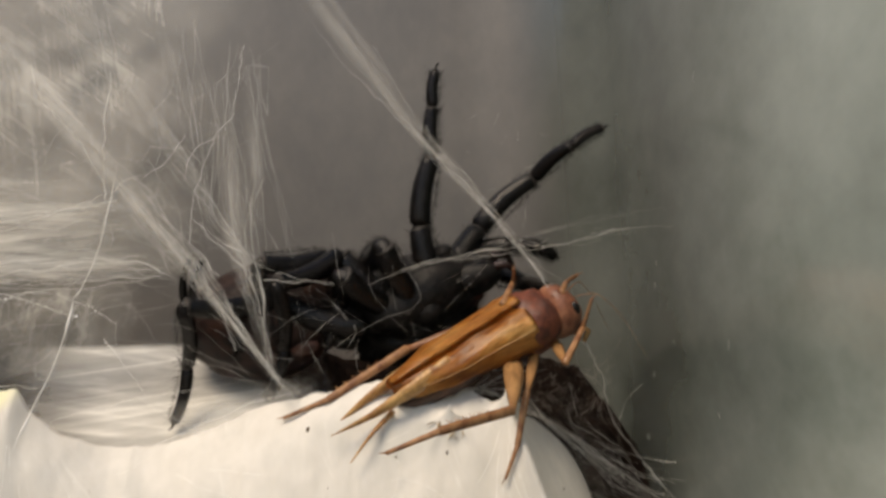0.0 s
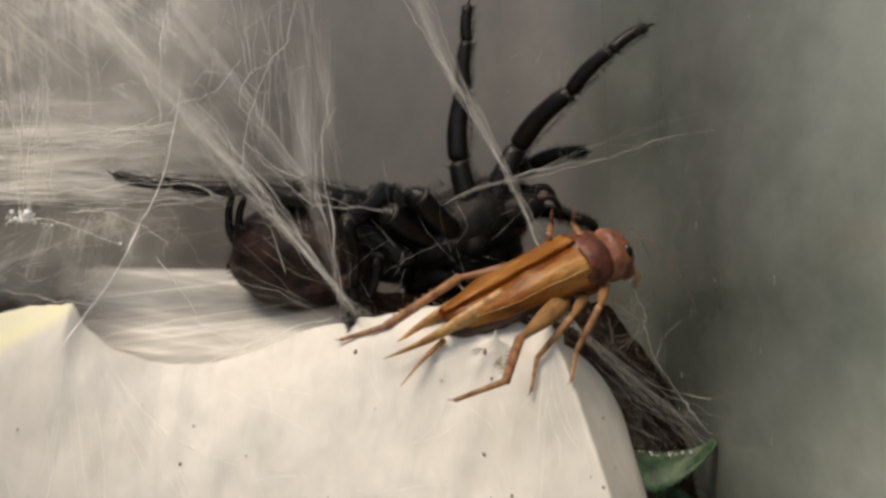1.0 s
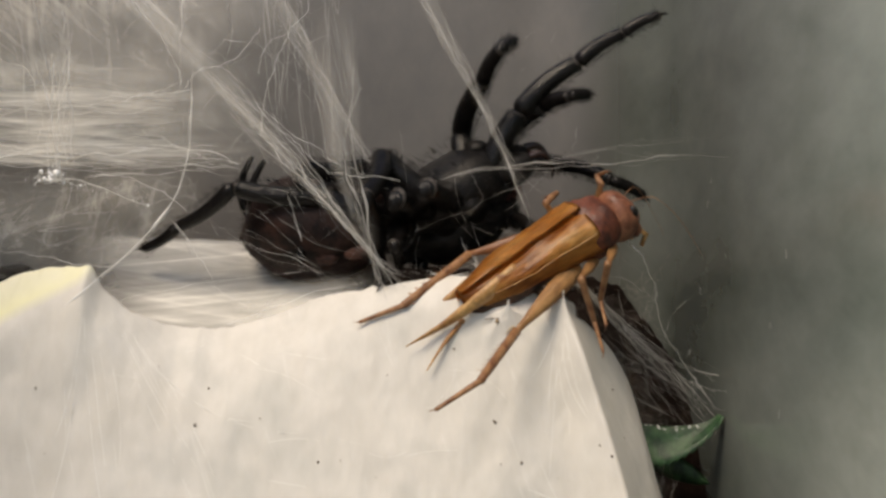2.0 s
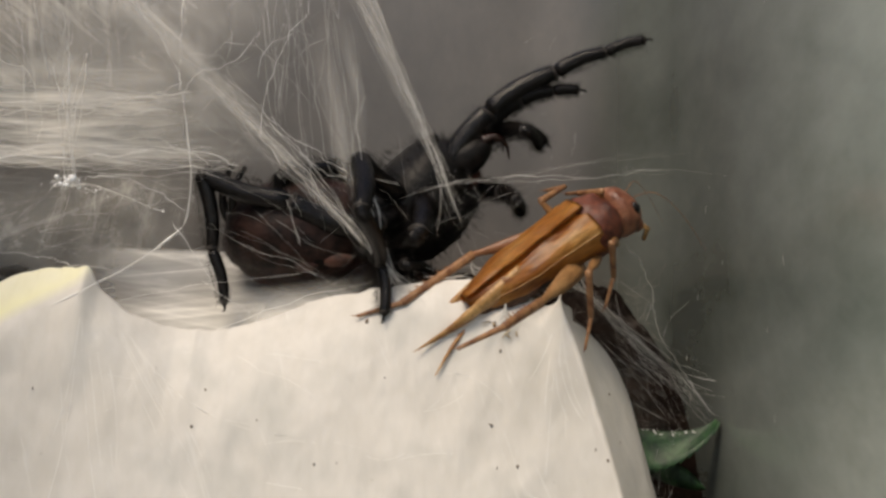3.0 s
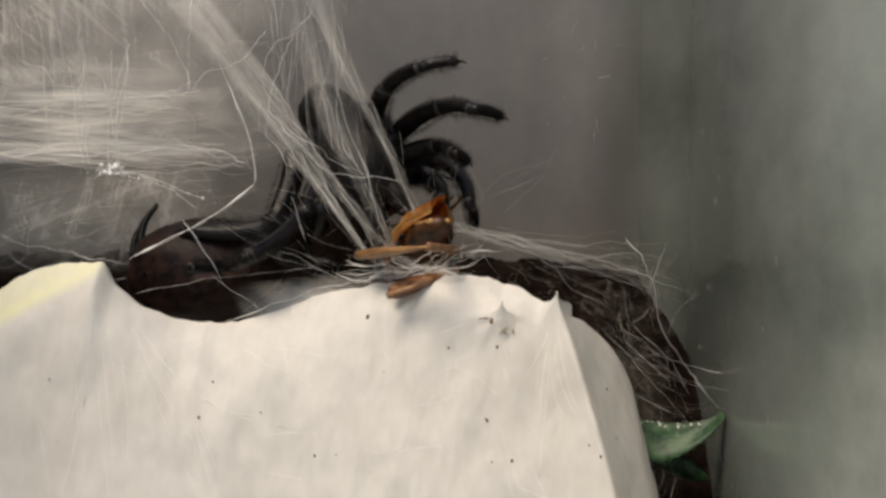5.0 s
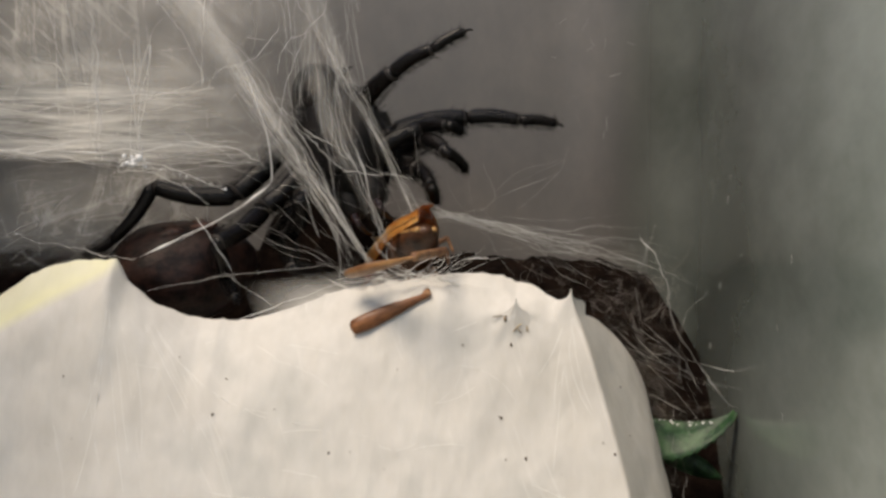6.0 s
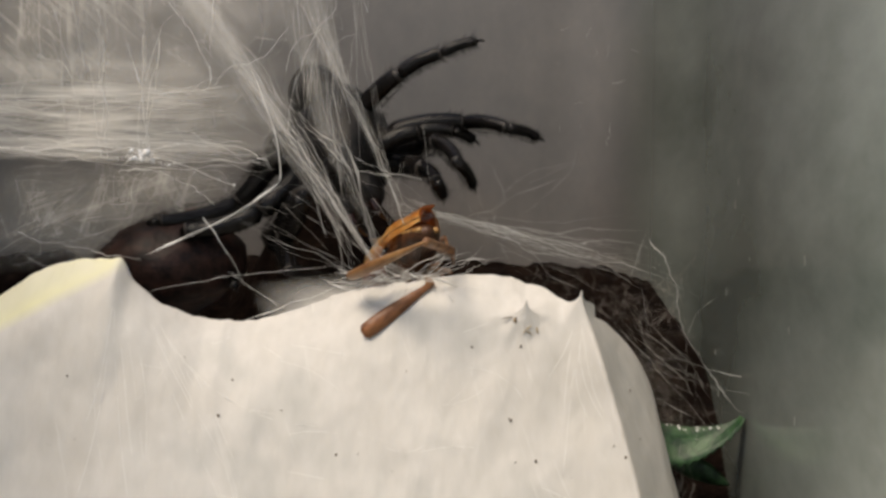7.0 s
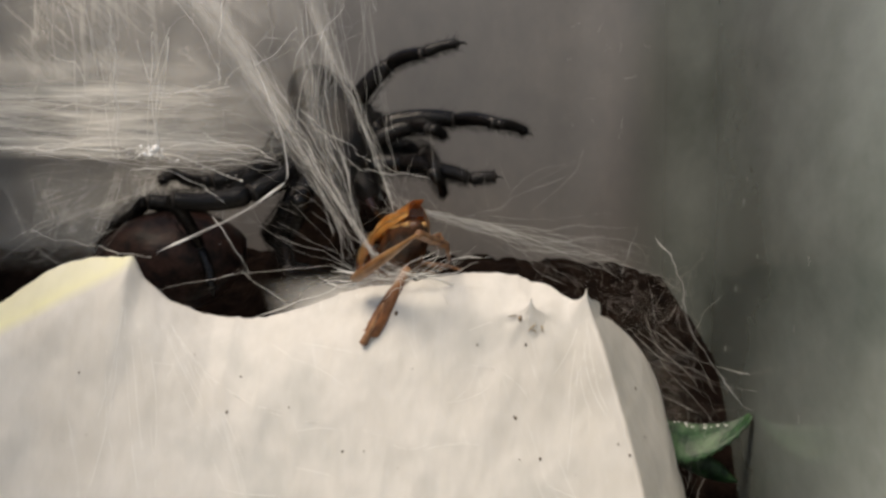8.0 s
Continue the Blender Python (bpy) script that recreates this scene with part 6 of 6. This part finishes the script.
    drag("top", [(0, (13.52, 0, 65.63), (-1.97, 6, 89.08)), (0.5, (13.03, 0, 64.57), (-0.26, 6, 88.89)), (1, (8.6, 0, 64.18), (0.05, 6, 85.66)), (1.5, (9.01, 0, 64.45), (0.97, 6, 83.3)),
        (2.8, (0.76, 1, 69.25), (-3.83, 4, 82.99)), (3, (0.01, 1, 66.38), (-6.72, 4, 83)), (3.5, (-1.1, 0, 60.8), (-9.35, 4, 83.03)), (3.8, (6.7, 0, 66.91), (0.37, 4, 82.88)),
        (4, (8.3, 0, 65.07), (-4.3, 4, 82.81)), (4.3, (-1.08, 0, 64.39), (-7.61, 4, 82.97)), (4.5, (-1.93, 0, 62.15), (-9.86, 4, 81.5)), (5.8, (-3.88, 0, 63.04), (-12.71, 4, 81.03)), (6.5, (-5.77, 0, 63.36), (-13.02, 4, 79.42)), (8, (-7.56, 0, 63.55), (-13.73, 4, 79.32))])
    drag("curtain", [(0, (-11.61, 14, 65.5), (-27.99, 16, 90.91)), (0.5, (-10.69, 14, 65.22), (-26.89, 16, 89.76)), (1, (-9.36, 14, 65.04), (-26.4, 16, 87.78)), (1.5, (-8.56, 14, 65.27), (-23.6, 16, 87.27)),
        (2.4, (-4.81, 8, 67.61), (-13.65, 10, 85.07)),
        (2.8, (0, 1, 68.49), (-5.66, 4, 82.98)), (3, (-0.24, 1, 65.97), (-7.77, 4, 83)), (3.5, (-1.45, 0, 61.05), (-10.13, 4, 83.03)), (3.8, (6.2, 0, 66.41), (-1.19, 4, 82.89)),
        (4, (7.55, 0, 64.82), (-6.4, 4, 82.83)), (4.3, (-4.12, 0, 61.87), (-16.11, 4, 83.06)), (4.5, (-4.73, 0, 61.14), (-20.58, 4, 80.05)), (6, (-11.02, 0, 60.56), (-22.36, 4, 76.79)), (8, (-12.17, 0, 61.22), (-23.18, 4, 77.76))])
    drag("shroud", [(0, (13.88, 8, 52.19), (23.88, 10, 43.86)), (1.5, (13.38, 8, 55.38), (24.64, 10, 44.05)), (3.5, (13.94, 8, 55.7), (24.78, 10, 45.61)), (4, (11.48, 5, 60.32), (24.94, 9, 53.22)), (4.5, (2.86, 1, 60.35), (17.2, 6, 56.5)),
        (5.8, (-0.58, 0, 62.17), (23.13, 8, 56.49)), (8, (-4.22, 0, 62.3), (21.98, 8, 56.05))])
    drag("left", [(0, (-9.79, -1, 58.25), (-30.71, 4, 83.26)), (0.5, (-9.1, -1, 57.75), (-29.56, 4, 81.07)), (1, (-8.05, -1, 58.26), (-29.21, 4, 81.15)), (1.5, (-7.44, -1, 59.35), (-29.18, 4, 82.07)),
        (2.8, (-5.26, -1, 58.14), (-29.88, 4, 81.38)), (3.5, (-4.65, -1, 57.58), (-29.71, 4, 81.46)), (4, (-1.9, -1, 57.33), (-28.63, 4, 81.92)), (4.5, (-6.91, -1, 59.89), (-27.33, 4, 83.33)), (6, (-8.74, -1, 58.81), (-27.75, 4, 82.69)), (8, (-9.96, -1, 59.72), (-28.11, 4, 82.6))])
    drag("middle", [(0, (-9.81, -2, 58.87), (-11.46, 0, 78.89)), (0.5, (-8.82, -2, 58.55), (-10.41, 0, 76.21)), (1, (-8.2, -2, 58.53), (-9.86, 0, 76.83)), (1.5, (-7.15, -2, 57.99), (-9.99, 0, 76.91)),
        (2.8, (-4.98, -2, 56.93), (-9.01, 0, 76.91)), (3.5, (-4.11, -2, 58.58), (-10.2, 0, 75.55)), (4.5, (-4.63, -1, 60.9), (-9.78, 0, 75.62)), (8, (-10.22, -1, 60.22), (-14.05, 0, 75))])
    drag("right", [(0, (3.05, 2, 66.84), (21.02, 4, 69.76)), (1, (3.37, 3, 67.29), (20.97, 5, 72.49)), (1.5, (2.97, 3, 67.04), (19.47, 5, 69.11)), (3, (0.52, 1, 65.72), (17.92, 4, 67.8)), (3.5, (-1.72, 1, 65.11), (23.54, 5, 68.07)),
        (4, (7.55, 0, 65.57), (24.02, 5, 66.52)), (4.5, (0.86, 0, 61.38), (17.07, 5, 57.62)), (5.8, (-0.58, 0, 62.43), (24.21, 8, 57.04)), (8, (-4.22, 0, 62.55), (22.51, 8, 56.6))])
    bend = [(0, (-25.51, -3, 65.46)), (0.5, (-24.61, -3, 64.79)), (1, (-24.56, -3, 65.2)), (1.5, (-23.74, -3, 65.43)), (2.8, (-23.11, -3, 61.09)), (3, (-22.47, -3, 61.77)), (3.5, (-21.07, -3, 64.4)), (4, (-16.19, -3, 65.42)), (4.5, (-16.82, -3, 65.39)), (6, (-16.54, -3, 65.05)), (8, (-16.55, -3, 65.15))]
    foot = [(0, (-28.01, -5, 58.34)), (1.5, (-28.44, -5, 58.81)), (3.5, (-28.05, -5, 57.69)), (4.5, (-28.45, -5, 58.06)), (6, (-28.21, -5, 58.3)), (8, (-28.28, -5, 58.39))]
    high = [(0, (-22.7, -2, 74.1)), (1.5, (-21.82, -2, 73.49)), (2.8, (-22.98, -2, 74.54)), (3.5, (-22.88, -2, 75.69)), (4, (-19.14, -2, 75.09)), (4.5, (-20.03, -2, 74.43)), (6, (-19.25, -2, 74.83)), (8, (-19.76, -2, 75.21))]
    times = sorted({r[0] for r in bend + foot + high})

    def spot(rows, t):
        a, b, s = along(rows, t)
        return tuple(Vector(a[1]).lerp(Vector(b[1]), s))
    drag("guy_low", [(t, spot(bend, t), spot(foot, t)) for t in times])
    drag("guy_high", [(t, spot(bend, t), spot(high, t)) for t in times])
    beads = [(0, (-34.98, 1, 66.59)), (0.7, (-36.13, 1, 65.96)), (1, (-35.87, 1, 65.86)), (1.5, (-35.8, 1, 66.27)), (3, (-33.61, 1, 65.7)), (3.5, (-32.66, 1, 65.86)), (4, (-30.85, 1, 65.81)), (4.5, (-31.32, 1, 66.3)), (6, (-30.05, 1, 67.14)), (6.5, (-29.87, 1, 67.3)), (8, (-30.03, 1, 67.78))]
    drag("knot", [(t, p, (p[0] + 1, p[1], p[2])) for t, p in beads])
    drag("wrap", [(0, (5.35, 1, 55.84), (10.25, 1, 55.53)), (1.5, (4.22, 1, 56.77), (9.26, 1, 56.7)), (3.5, (3.84, 1, 57.02), (8.9, 1, 57.02)), (4, (-0.99, 1, 57.01), (4.07, 1, 57.03)), (4.5, (-2.38, -1, 58.13), (2.64, -1, 58.13)), (6, (-4.7, -2, 56.85), (0.29, -2, 56.87)), (8, (-6.78, -2, 56.86), (-1.78, -2, 56.91))])
    rest = [(0, pose(0, 0, 0.0012)), (1.5, pose(0, 0, 0.0012)), (2.8, pose(0, 0, 0)), (3.9, pose(0, 0, -0.0004)), (4.4, pose(0, 0.001, -0.008)), (5.6, pose(0, 0.001, -0.0105)), (8, pose(0, 0.001, -0.0105))]
    walk(WEBS["hump"], rest)


motions()
